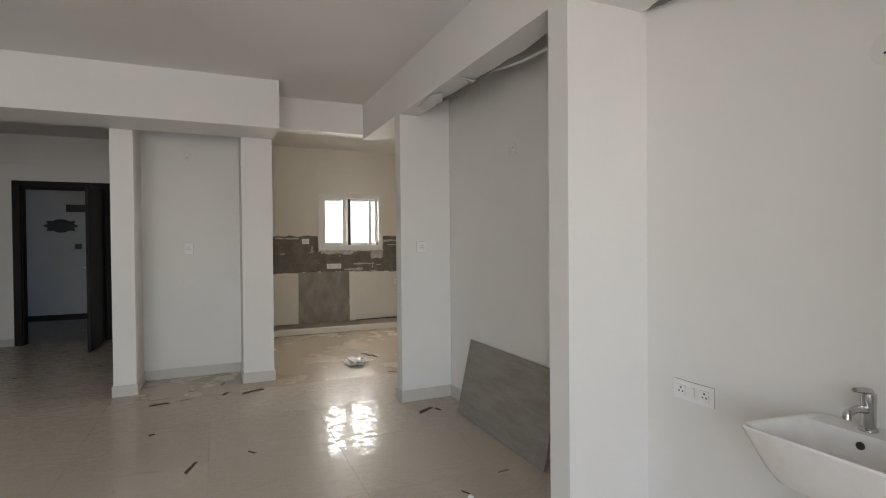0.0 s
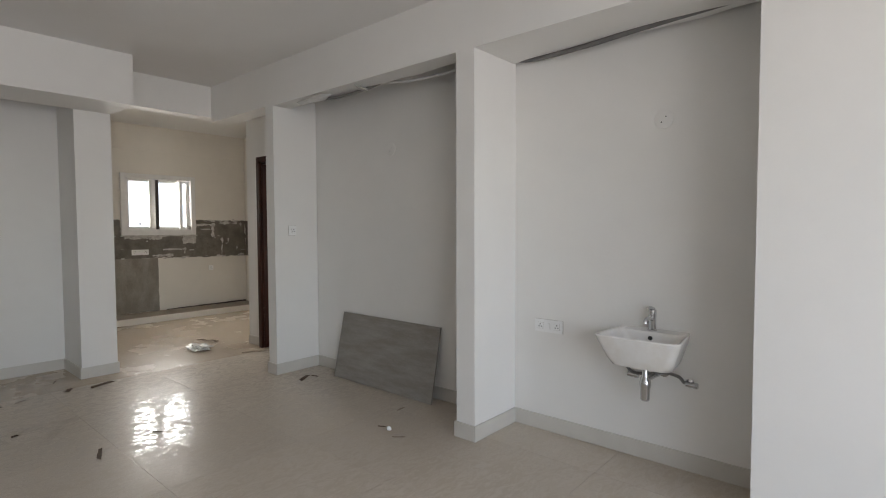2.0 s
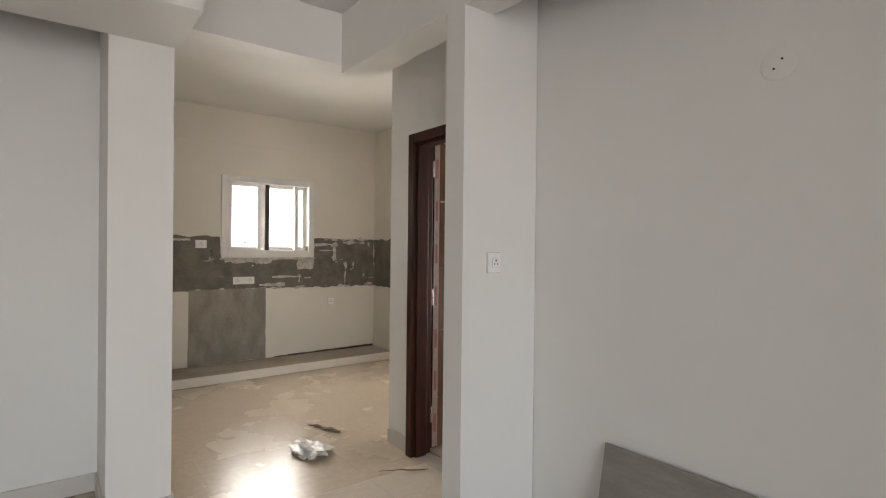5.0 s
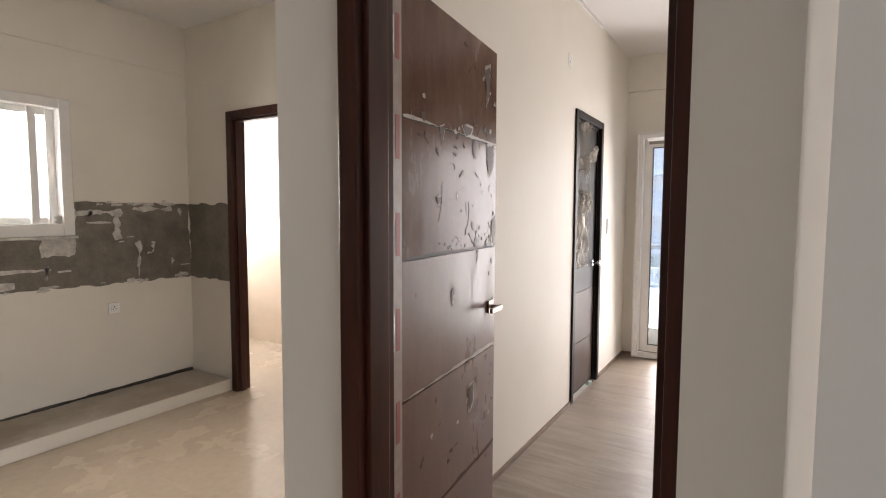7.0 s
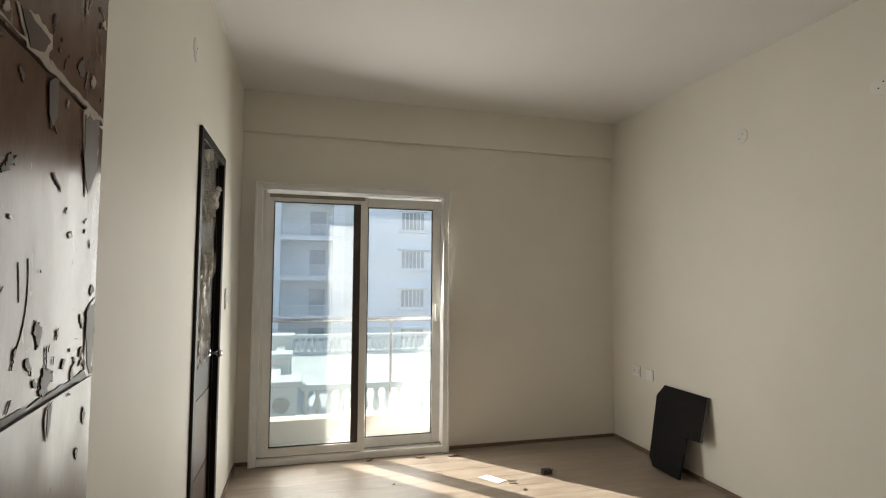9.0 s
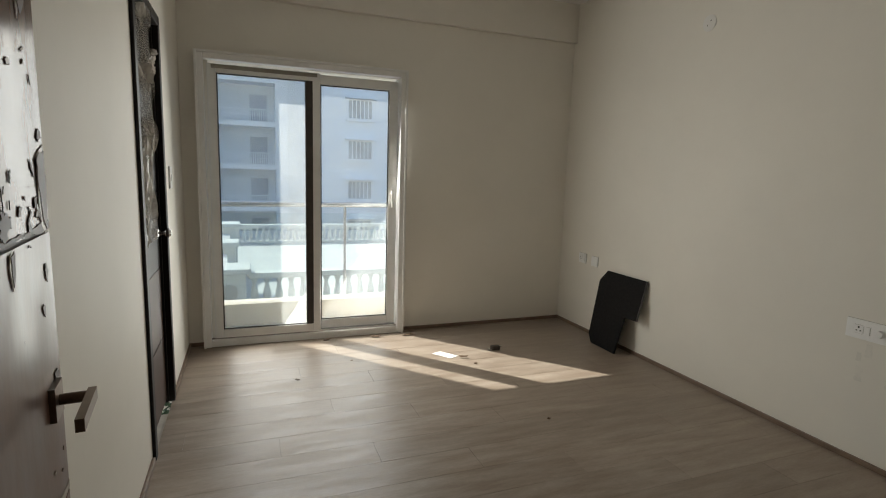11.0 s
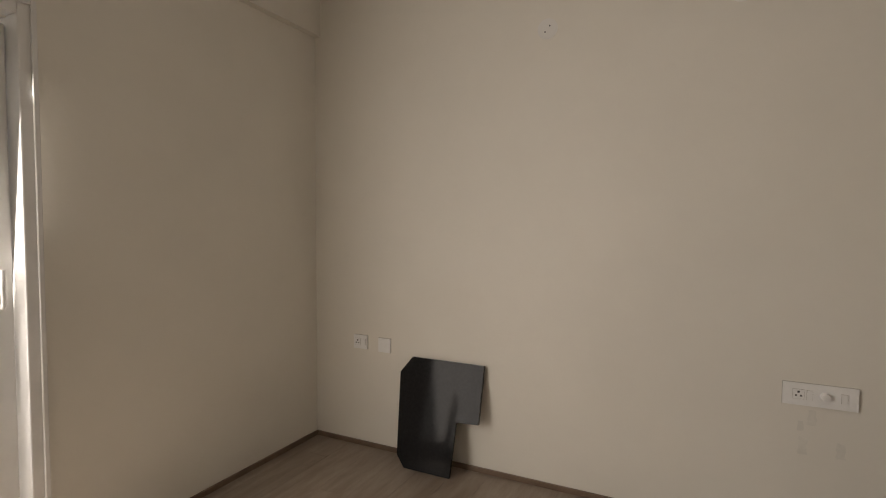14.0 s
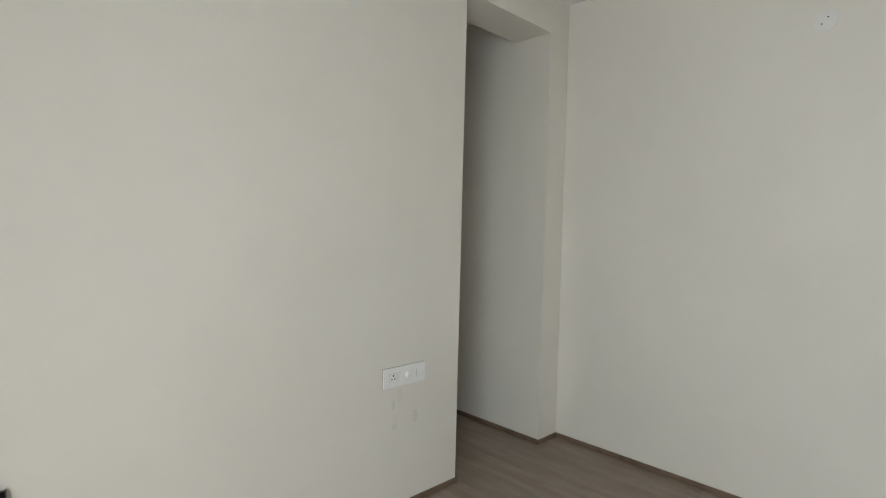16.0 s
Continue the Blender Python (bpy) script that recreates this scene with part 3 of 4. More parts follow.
# torn soffits over the niches
def soffit(y0, y1, depth, seed, z=2.45, rough=0.03):
    o = ragged([(0.04, y0), (depth, y0), (depth, y1), (0.04, y1)], 0.0, 0.06, seed)
    o = [(u + (rough * noise.noise(Vector((v * 4, seed, 0))) if u > depth - 0.001 else 0), v) for u, v in o]
    structure("soffit", slab([(u, v, z) for u, v in o], (0, 0, 0.012)), PAINT, "white soffit board with torn open back edge", "soffit")


soffit(0.146, 2.280, 0.17, 1)
soffit(-1.513, 0.0, 0.43, 2, rough=0.06)
soffit(2.410, 3.474, 0.20, 3, z=2.46)

# ---- things: doors and windows ----
def door_frame(name, label, base, axis, a0, a1, d0, d1, top, mat, w=0.062, proud=0.02):
    """A timber frame round an opening along axis; a0..a1 outer width, d0..d1 depth across the wall."""
    t = thing(name, base, label, "door frame", kind="structure")
    def bar(nm, p0, p1, z0, z1, e0, e1):
        bm = bmesh.new()
        if axis == 'y':
            box(bm, e0, p0, z0, e1, p1, z1, bevel=0.004)
        else:
            box(bm, p0, e0, z0, p1, e1, z1, bevel=0.004)
        return part(nm, bm, mat, t)
    bar("jamb", a0, a0 + w, 0, top, d0, d1)
    bar("jamb", a1 - w, a1, 0, top, d0, d1)
    bar("head", a0 + w, a1 - w, top - w, top, d0, d1)
    s = 0.018
    bar("stop", a0 + w, a0 + w + s, 0, top - w, d0 + 0.03, d1 - 0.045)
    bar("stop", a1 - w - s, a1 - w, 0, top - w, d0 + 0.03, d1 - 0.045)
    bar("stop", a0 + w + s, a1 - w - s, top - w - s, top - w, d0 + 0.03, d1 - 0.045)
    return t


door_frame("door_frame_1", "dark mahogany bedroom door frame", (0.463, 3.0, 0), 'y', 2.542, 3.420, 0.463, 0.625, 2.135, DARKWOOD)
door_frame("door_frame_2", "dark mahogany utility door frame", (1.95, 5.55, 0), 'y', 5.135, 5.968, 1.95, 2.075, 2.17, DARKWOOD, w=0.06)
door_frame("door_frame_3", "near-black moulded bathroom door frame", (3.45, 3.58, 0), 'x', 3.083, 3.813, 3.60, 3.70, 2.15, BLACKWOOD, w=0.055)
door_frame("door_frame_4", "near-black main entrance door frame", (-3.4, EY - .02, 0), 'x', -3.965, -2.815, EY - 0.02, EY + 0.2, 2.25, BLACKWOOD, w=0.09)

# bedroom door leaf, swung open into the room
hinge, tip = Vector((0.655, 3.385, 0)), Vector((1.525, 3.475, 0))
along = (tip - hinge).normalized()
back = Vector((-along.y, along.x, 0))
leaf = thing("door_leaf", hinge, "open brown veneer door in scratched protective film", "door")


def leaf_quad(u0, v0, u1, v1, d0, d1):
    """A board on the leaf: u along it, v up, d from its face towards the wall; v may be a pair for slanting edges."""
    v0, v1 = (v0 if isinstance(v0, tuple) else (v0, v0)), (v1 if isinstance(v1, tuple) else (v1, v1))
    pts = [(u0, v0[0]), (u1, v0[1]), (u1, v1[1]), (u0, v1[0])]
    return slab([hinge + along * u + Vector((0, 0, v)) + back * d0 for u, v in pts], back * (d1 - d0))


L = along.length * (tip - hinge).length
part("core", leaf_quad(0.004, 0.012, L - .004, 2.108, 0.006, 0.034), VENEER, leaf)
cuts = [0.012, 0.36, 0.815, 1.262, 1.70, 2.108]
for a, b in zip(cuts, cuts[1:]):
    part("panel", leaf_quad(0.0, a + .0035, L, b - .0035, 0.0, 0.006), FILM_DOOR if a > 1.2 else FILM_DULL, leaf)
part("edge_tape", leaf_quad(0.002, 0.02, 0.05, 2.1, -0.0012, -0.0002), material("pale_printed_tape", (0.34, 0.27, 0.23), 0.4, mottle=0.2, scale=20), leaf, "pale printed edge tape")
rnd = random.Random(11)


def tear(outline, k, mat, label=""):
    """A flake of torn film: a ragged outline on the leaf, standing a little off its face."""
    part("torn_patch", slab([hinge + along * a + Vector((0, 0, b)) - back * (0.0004 + 0.00002 * (k % 20)) for a, b in outline], -back * 0.0012), mat, leaf, label)


for i in range(170):
    if i % 5 == 0:
        u, v = L - .02 - abs(rnd.gauss(0, 0.05)), rnd.uniform(0.3, 2.05)
    elif i % 5 == 1:
        u, v = rnd.uniform(0.1, L - .03), 1.70 + rnd.gauss(0.02, 0.05)
    elif i % 5 == 2:
        u, v = L - .03 - abs(rnd.gauss(0, 0.25)), 1.275 + abs(rnd.gauss(0, 0.03))
    elif i % 5 == 3:
        u, v = rnd.uniform(0.2, L - .05), rnd.uniform(1.28, 2.05)
    else:
        u, v = rnd.uniform(0.08, L - .03), rnd.uniform(0.08, 0.80)
    v, u = min(2.06, max(0.06, v)), min(L - .02, max(0.08, u))
    s = min(0.020, abs(rnd.gauss(0.002, 0.007)) + 0.002)
    slim, a0 = rnd.choice([0.12, 0.3, 0.6, 0.9]), rnd.uniform(0, math.pi)
    o = ragged([(-s * slim, -s), (s * slim, -s * .6), (s * slim * .7, s * 1.2), (-s * slim * .5, s)], s * 0.55, 0.003, seed=i)
    o = [(u + a * math.cos(a0) - b * math.sin(a0), v + a * math.sin(a0) + b * math.cos(a0)) for a, b in o]
    tear(o, i, FLAKE if i % 4 == 0 else VENEER)
for k, (u, v, w, h) in enumerate(((0.76, 1.94, 0.030, 0.095), (0.80, 1.64, 0.045, 0.075), (0.845, 1.33, 0.020, 0.065), (0.60, 0.66, 0.032, 0.060), (0.30, 1.455, 0.020, 0.014), (0.55, 1.725, 0.05, 0.022), (0.33, 1.685, 0.014, 0.034), (0.62, 1.665, 0.016, 0.034), (0.42, 1.10, 0.012, 0.03), (0.66, 1.235, 0.012, 0.024))):
    rim = ragged([(u - w * .45, v - h * 1.04), (u + w * .72, v - h * .45), (u + w * 1.1, v + h * 1.04), (u - w * 1.12, v + h * .75)], 0.010, 0.012, seed=k)
    tear(rim, 2 * k, FLAKE)
    core = ragged([(u - w * .3, v - h * .9), (u + w * .6, v - h * .4), (u + w * .95, v + h * .92), (u - w * .95, v + h * .66)], 0.008, 0.012, seed=k + 30)
    part("torn_patch", slab([hinge + along * a + Vector((0, 0, b)) - back * 0.0021 for a, b in core], -back * 0.0006), VENEER, leaf, "bare veneer where film has torn")
for k, (u, v, r, a0, a1) in enumerate(((0.20, 1.50, 0.26, -40, 5), (0.50, 1.42, 0.14, -50, 20), (0.30, 1.30, 0.22, 70, 100), (0.36, 1.62, 0.16, 40, 75), (0.50, 0.55, 0.22, 20, 60), (0.62, 1.88, 0.15, 100, 140), (0.30, 1.34, 0.5, 10, 18), (0.42, 1.31, 0.4, 88, 96))):
    arc = [hinge + along * (u + r * math.cos(radians(a0 + (a1 - a0) * q / 12)) * .5) + Vector((0, 0, v + r * math.sin(radians(a0 + (a1 - a0) * q / 12)) * .7)) - back * 0.0006 for q in range(13)]
    part("scratch", tube(arc, 0.0006, 5), VENEER if k % 3 else FLAKE, leaf)
for k, cut in enumerate(cuts[1:5]):
    lip = ragged([(0.06, cut + .004), (L - .004, cut + .004), (L - .004, cut + .012 + .006 * (k % 2)), (0.06, cut + .007)], 0.005, 0.02, seed=70 + k)
    tear(lip, 40 + k, FLAKE if k % 2 else VENEER, "ragged film edge along the groove")
for v in (0.25, 1.05, 1.92):
    part("hinge", tube([hinge + Vector((-0.008, 0.0, v - .055)), hinge + Vector((-0.008, 0.0, v + .055))], 0.009), STEEL, leaf, "steel butt hinge", smooth=True)


def lever(parent, base, along, out, z):
    """A lever handle on a square rose."""
    p = Vector(base) + Vector((0, 0, z))
    up = Vector((0, 0, 1))
    rose = slab([p + along * a + up * b for a, b in ((-.027, -.027), (.027, -.027), (.027, .027), (-.027, .027))], out * 0.009)
    h = part("handle", rose, BRONZE, parent, "dark bronze lever handle")
    part("neck", tube([p, p + out * 0.05], 0.009), BRONZE, h, smooth=True)
    q = p + out * 0.045
    part("lever", slab([q + up * a + along * b for a, b in ((-.010, .012), (.010, .012), (.010, -.11), (-.010, -.11))], out * 0.012), BRONZE, h)


lever(leaf, hinge + along * (L - .065), along, -back, 1.0)
for k in range(7):
    v = 0.12 + k * 0.29
    part("print_mark", leaf_quad(0.014, v, 0.036, v + 0.13, -0.0022, -0.0014), RED_INK, leaf, "faded red printed mark")

# bathroom door, closed in its frame, with packing film hanging from it
bath = thing("bathroom_door", (3.45, 3.65, 0), "closed near-black door with torn packing film", "door")
part("leaf", boxes((3.138, 3.645, 0.01, 3.758, 3.68, 2.095), bevel=0.003), BLACKWOOD, bath)
for a, b in ((0.03, 0.40), (0.41, 0.80), (0.81, 1.22), (1.23, 1.66), (1.67, 2.08)):
    part("panel", box(bmesh.new(), 3.145, 3.641, a, 3.752, 3.645, b), VENEER if a < 0.5 else BLACKWOOD, bath)
knob = part("knob", lathe([(0.026, 0), (0.026, -0.006), (0.010, -0.010), (0.010, -0.035), (0.024, -0.045), (0.026, -0.058), (0.018, -0.068), (0.004, -0.070)], (3.70, 3.641, 1.0), axis='y'), STEEL, bath, "round steel knob", smooth=True)


def film_sheet(x0, x1, z0, z1, y, seed, curl=0.05, lean=0.0):
    bm = bmesh.new()
    nx, nz = 26, 40
    grid = []
    for i in range(nx + 1):
        row = []
        for j in range(nz + 1):
            u, v = i / nx, j / nz
            p = Vector((u * 4.2, v * 2.2 + u * 3.0, seed))
            e = 0.03 * noise.noise(p * 0.8)
            dy = abs(noise.noise(p)) * curl + 0.3 * curl * abs(noise.noise(p * 2.7))
            row.append(bm.verts.new((x0 + (x1 - x0) * u + e + lean * (1 - v), y - 0.004 - dy, z0 + (z1 - z0) * v + e)))
        grid.append(row)
    for i in range(nx):
        for j in range(nz):
            bm.faces.new((grid[i][j], grid[i + 1][j], grid[i + 1][j + 1], grid[i][j + 1]))
    return bm


part("packing_film", film_sheet(3.15, 3.42, 1.42, 2.08, 3.641, 1, 0.09, 0.10), FILM, bath, "loose milky packing film")
part("packing_film", film_sheet(3.15, 3.47, 1.00, 1.58, 3.641, 2, 0.07, 0.0), FILM, bath, "loose milky packing film")
part("packing_film", film_sheet(3.50, 3.70, 1.80, 1.93, 3.625, 3, 0.05, -0.12), FILM, bath, "curled end of packing film")

# main entrance door, standing open into the lobby side of the corridor
ent = thing("entrance_door", (-2.90, EY - .03, 0), "open dark main door with steel handle", "door")
part("leaf", boxes((-2.945, 5.86, 0.012, -2.905, EY - .025, 2.14), bevel=0.003), BLACKWOOD, ent)
h = part("handle_plate", boxes((-2.952, 5.91, 0.93, -2.946, 5.955, 1.17), bevel=0.002), STEEL, ent, "steel handle plate")
part("lever", tube(smooth_path([(-2.95, 5.93, 1.08), (-2.995, 5.93, 1.08), (-3.0, 5.97, 1.08), (-3.0, 6.04, 1.078)], 4), 0.009), STEEL, h, smooth=True)

# neighbour's door and plates in the lobby
LY = 9.55
nd = thing("lobby_door", (-3.35, LY - .02, 0), "dark closed door across the lobby", "door")
part("leaf", boxes((-3.62, LY - .03, 0, -2.75, LY, 2.2), bevel=0.004), BLACKWOOD, nd)
structure("lobby_skirting", boxes((-6, LY - .02, 0, -3.62, LY, 0.10)), BLACKWOOD, "black stone lobby skirting", "skirting")
plate = thing("name_plate", (-4.2, LY, 1.5), "black carved house name plate on lobby wall", "name plate")
pts = []
for k in range(48):
    a = 2 * math.pi * k / 48
    r = 1 + 0.12 * math.cos(a * 8)
    pts.append((-4.04 + 0.235 * math.copysign(abs(math.cos(a)) ** 0.6, math.cos(a)) * r, LY - .012, 1.72 + 0.11 * math.sin(a) * r))
part("plate", slab(pts, (0, 0.011, 0)), SIGN, plate)
mb = thing("meter_box", (-3.9, LY, 1.8), "small black box on the lobby wall", "box")
part("body", boxes((-3.953, LY - .05, 1.975, -3.66, LY, 2.11), bevel=0.004), SIGN, mb)
bell = thing("door_bell", (-3.9, LY, 1.2), "small dark doorbell switch", "doorbell")
part("body", boxes((-3.834, LY - .02, 1.295, -3.723, LY, 1.388), bevel=0.003), SIGN, bell)


def sash(parent, y0, y1, z0, z1, x, w, gl, dark_edge=False, d=0.035):
    """A sliding glazed panel in the plane x."""
    s = part("sash", boxes((x, y0, z0, x + d, y0 + w, z1), (x, y1 - w, z0, x + d, y1, z1), (x, y0 + w, z0, x + d, y1 - w, z0 + w), (x, y0 + w, z1 - w, x + d, y1 - w, z1), bevel=0.004), UPVC, parent)
    g = 0.008
    a, b, c, e = y0 + w, y1 - w, z0 + w, z1 - w
    part("gasket", boxes((x + .012, a, c, x + .022, a + g, e), (x + .012, b - g, c, x + .022, b, e), (x + .012, a + g, c, x + .022, b - g, c + g), (x + .012, a + g, e - g, x + .022, b - g, e)), GASKET, s, "thin dark gasket")
    p = part("pane", boxes((x + .015, a, c, x + .019, b, e)), gl, s, "clear glass pane")
    p.visible_shadow = False
    return s


sd = thing("sliding_door", (4.70, 2.70, 0), "white uPVC sliding balcony door with two panes", "door")
X = 4.672
FY0, FY1, FZ1 = 1.948, 3.503, 2.172
part("frame", boxes((X, FY0, 0.0, 4.85, FY0 + .05, FZ1), (X, FY1 - .05, 0.0, 4.85, FY1, FZ1), (X, FY0 + .05, FZ1 - .05, 4.85, FY1 - .05, FZ1), (X + .01, FY0 + .05, 0.0, 4.85, FY1 - .05, 0.055), bevel=0.005), UPVC, sd)
part("casing", boxes((X - .012, FY0 - .006, 0.0, X, FY0 + .012, FZ1 + .006), (X - .012, FY1 - .012, 0.0, X, FY1 + .006, FZ1 + .006), (X - .012, FY0 + .012, FZ1 - .012, X, FY1 - .012, FZ1 + .006), bevel=0.003), UPVC, sd, "raised white outer lip")
part("track", boxes((X + .03, FY0 + .05, 0.055, X + .036, FY1 - .05, 0.068), (X + .085, FY0 + .05, 0.055, X + .091, FY1 - .05, 0.068)), STEEL, sd, "metal slide track")
s1 = sash(sd, 2.640, 3.430, 0.068, 2.095, X + .015, 0.062, GLASS_DUSTY)
s2 = sash(sd, 2.003, 2.700, 0.068, 2.095, X + .075, 0.072, GLASS_LIGHT_DUST)
# dark strip over the right stile of the left sash
part("interlock", boxes((X + .012, 2.694, 0.132, X + .040, 2.750, 2.032), bevel=0.003), GASKET, s1, "dark strip along the sash edge")
part("brush_strip", boxes((X + .006, 2.66, 2.062, X + .014, 3.40, 2.088)), CEMENT2, s1, "dusty brush strip with torn tape")
part("pull_handle", tube(smooth_path([(X + .07, 2.040, 1.08), (X + .045, 2.045, 1.10), (X + .035, 2.05, 1.16), (X + .045, 2.045, 1.22)], 4), 0.008), UPVC, s2, "white pull handle", smooth=True)
part("latch", boxes((X + .008, 3.372, 1.05, X + .015, 3.39, 1.20), bevel=0.003), UPVC, s1, "white latch plate")

kw = thing("kitchen_window", (0.58, WY, 1.25), "white uPVC sliding kitchen window", "window")
part("frame", boxes((0.055, WY - .035, 1.245, 0.12, WY + .09, 2.158), (1.05, WY - .035, 1.245, 1.118, WY + .09, 2.158), (0.12, WY - .035, 2.09, 1.05, WY + .09, 2.158), (0.12, WY - .035, 1.245, 1.05, WY + .09, 1.325), bevel=0.005), UPVC, kw)
part("sill", boxes((0.04, WY - .05, 1.225, 1.13, WY - .002, 1.2445), bevel=0.004), PLASTER, kw, "rough plastered sill")
for y, x0, x1 in ((WY + .0, 0.12, 0.50), (WY + .045, 0.505, 1.05)):
    s = part("sash", boxes((x0, y, 1.325, x0 + .05, y + .035, 2.09), (x1 - .05, y, 1.325, x1, y + .035, 2.09), (x0 + .05, y, 1.325, x1 - .05, y + .035, 1.37), (x0 + .05, y, 2.045, x1 - .05, y + .035, 2.09), bevel=0.004), UPVC, kw)
    pn = part("pane", boxes((x0 + .05, y + .015, 1.37, x1 - .05, y + .019, 2.045)), GLASS, s, "clear glass pane")
    pn.visible_shadow = False
part("mesh_stile", boxes((0.886, WY + .0, 1.33, 0.93, WY + .03, 2.085)), UPVC, kw)
part("interlock", boxes((0.548, WY + .02, 1.33, 0.590, WY + .040, 2.085)), GASKET, kw, "dark strip along the sash edge")

# ---- things: living room ----
def ring(bm, z, x0, x1, y0, y1, r, seg=6):
    """A rounded rectangle of vertices at height z."""
    v = []
    for cx, cy, a0 in ((x1 - r, y1 - r, 0), (x0 + r, y1 - r, 90), (x0 + r, y0 + r, 180), (x1 - r, y0 + r, 270)):
        for k in range(seg + 1):
            a = radians(a0 + 90 * k / seg)
            v.append(bm.verts.new((cx + r * math.cos(a), cy + r * math.sin(a), z)))
    return v


basin = thing("wash_basin", (0.46, -0.957, 0.6), "white wall-hung ceramic wash basin, dusty inside", "wash basin")
bm = bmesh.new()
c = -0.957
spec = [(0.592, .21, .44, .135, .05), (0.602, .165, .455, .165, .06), (0.640, .142, .462, .182, .055), (0.740, .108, .462, .218, .045), (0.763, .100, .462, .224, .042), (0.770, .105, .460, .220, .040),
        (0.767, .115, .365, .208, .04), (0.750, .126, .355, .192, .05), (0.680, .155, .345, .155, .06), (0.650, .19, .33, .11, .06), (0.642, .23, .30, .04, .03)]
prev = None
for z, x0, x1, hw, r in spec:
    cur = ring(bm, z, x0, x1, c - hw, c + hw, r)
    if prev:
        ring_between(bm, prev, cur)
    else:
        bm.faces.new(cur[::-1])
    prev = cur
bm.faces.new(prev)
for v in bm.verts:
    v.co.y = c + (v.co.y - c) * (1.02 - 0.2 * (v.co.x - 0.10) / 0.36)
part("bowl", bm, CERAMIC, basin, smooth=True)
part("overflow_hole", lathe([(0.012, 0), (0.012, -0.004), (0.007, -0.004)], (0.350, c, 0.735), axis='x'), PLASTIC_D, basin, "dark overflow hole")
tap = thing("basin_tap", (0.41, c + .01, 0.77), "chrome single-lever basin tap on the basin ledge", "tap")
tx, ty = 0.41, c + .01
part("body", lathe([(0.026, 0), (0.026, 0.006), (0.020, 0.010), (0.020, 0.085), (0.021, 0.09), (0.021, 0.115), (0.012, 0.12)], (tx, ty, 0.769)), CHROME, tap, smooth=True)
part("spout", tube(smooth_path([(tx, ty, 0.83), (tx - .06, ty, 0.845), (tx - .105, ty, 0.838), (tx - .112, ty, 0.82)], 4), 0.012), CHROME, tap, smooth=True)
part("lever", tube([(tx + .005, ty, 0.888), (tx - .03, ty, 0.898), (tx - .075, ty, 0.905)], [0.013, 0.010, 0.007]), CHROME, tap, smooth=True)
trap = thing("bottle_trap", (0.28, c, 0.40), "chrome bottle trap under the basin", "trap")
part("cup", lathe([(0.016, 0), (0.024, 0.006), (0.026, 0.07), (0.030, 0.085), (0.030, 0.10), (0.024, 0.125), (0.017, 0.135), (0.017, 0.19), (0.028, 0.192)], (0.28, c, 0.402)), CHROME, trap, smooth=True)
part("waste_pipe", tube(smooth_path([(0.28, c, 0.52), (0.34, c - .02, 0.53), (0.40, c - .035, 0.535), (0.462, c - .04, 0.535)], 4), 0.016), CHROME, trap, smooth=True)
part("wall_flange", lathe([(0.034, 0), (0.034, -0.006), (0.018, -0.016)], (0.462, c - .04, 0.535), axis='x'), CHROME, trap, smooth=True)
for y, z, gx in ((-1.135, 0.49, 1), (-0.815, 0.49, 0)):
    vl = thing("angle_valve", (0.462, y, z), "chrome angle valve on the wall", "valve", group="valves under the basin")
    part("flange", lathe([(0.024, 0), (0.024, -0.004), (0.010, -0.008), (0.010, -0.035)], (0.462, y, z), axis='x'), CHROME, vl, smooth=True)
    part("body", tube([(0.43, y + .012, z), (0.43, y - .03, z)], 0.012), CHROME, vl, smooth=True)
    part("knob", lathe([(0.016, 0), (0.017, -0.016), (0.012, -0.022)], (0.43, y - .03, z), axis='y'), CHROME, vl, smooth=True)
hose = thing("supply_hose", (0.43, -1.12, 0.5), "braided steel hose under the basin", "hose")
part("hose", tube(smooth_path([(0.37, -0.80, 0.60), (0.37, -0.81, 0.565), (0.36, -0.86, 0.525), (0.35, -0.95, 0.535), (0.37, -1.03, 0.55), (0.41, -1.09, 0.53), (0.43, -1.115, 0.495)], 6), 0.009), BRAID, hose, smooth=True)

bd = thing("cement_board", (0.36, 1.25, 0), "grey cement board leaning in a niche", "board")
A, B = Vector((0.31, 0, 0.004)), Vector((0.442, 0, 0.575))
nrm = Vector((B.z - A.z, 0, -(B.x - A.x))).normalized() * 0.012
part("sheet", slab([(A.x, 0.655, A.z), (A.x, 1.842, A.z), (B.x, 1.855, B.z), (B.x, 0.668, B.z)], nrm), BOARD, bd)


def frame_axes(facing):
    f = {"-x": ((0, -1, 0), (-1, 0, 0)), "+x": ((0, 1, 0), (1, 0, 0)), "-y": ((1, 0, 0), (0, -1, 0)), "+y": ((-1, 0, 0), (0, 1, 0))}[facing]
    return Vector(f[0]), Vector(f[1])


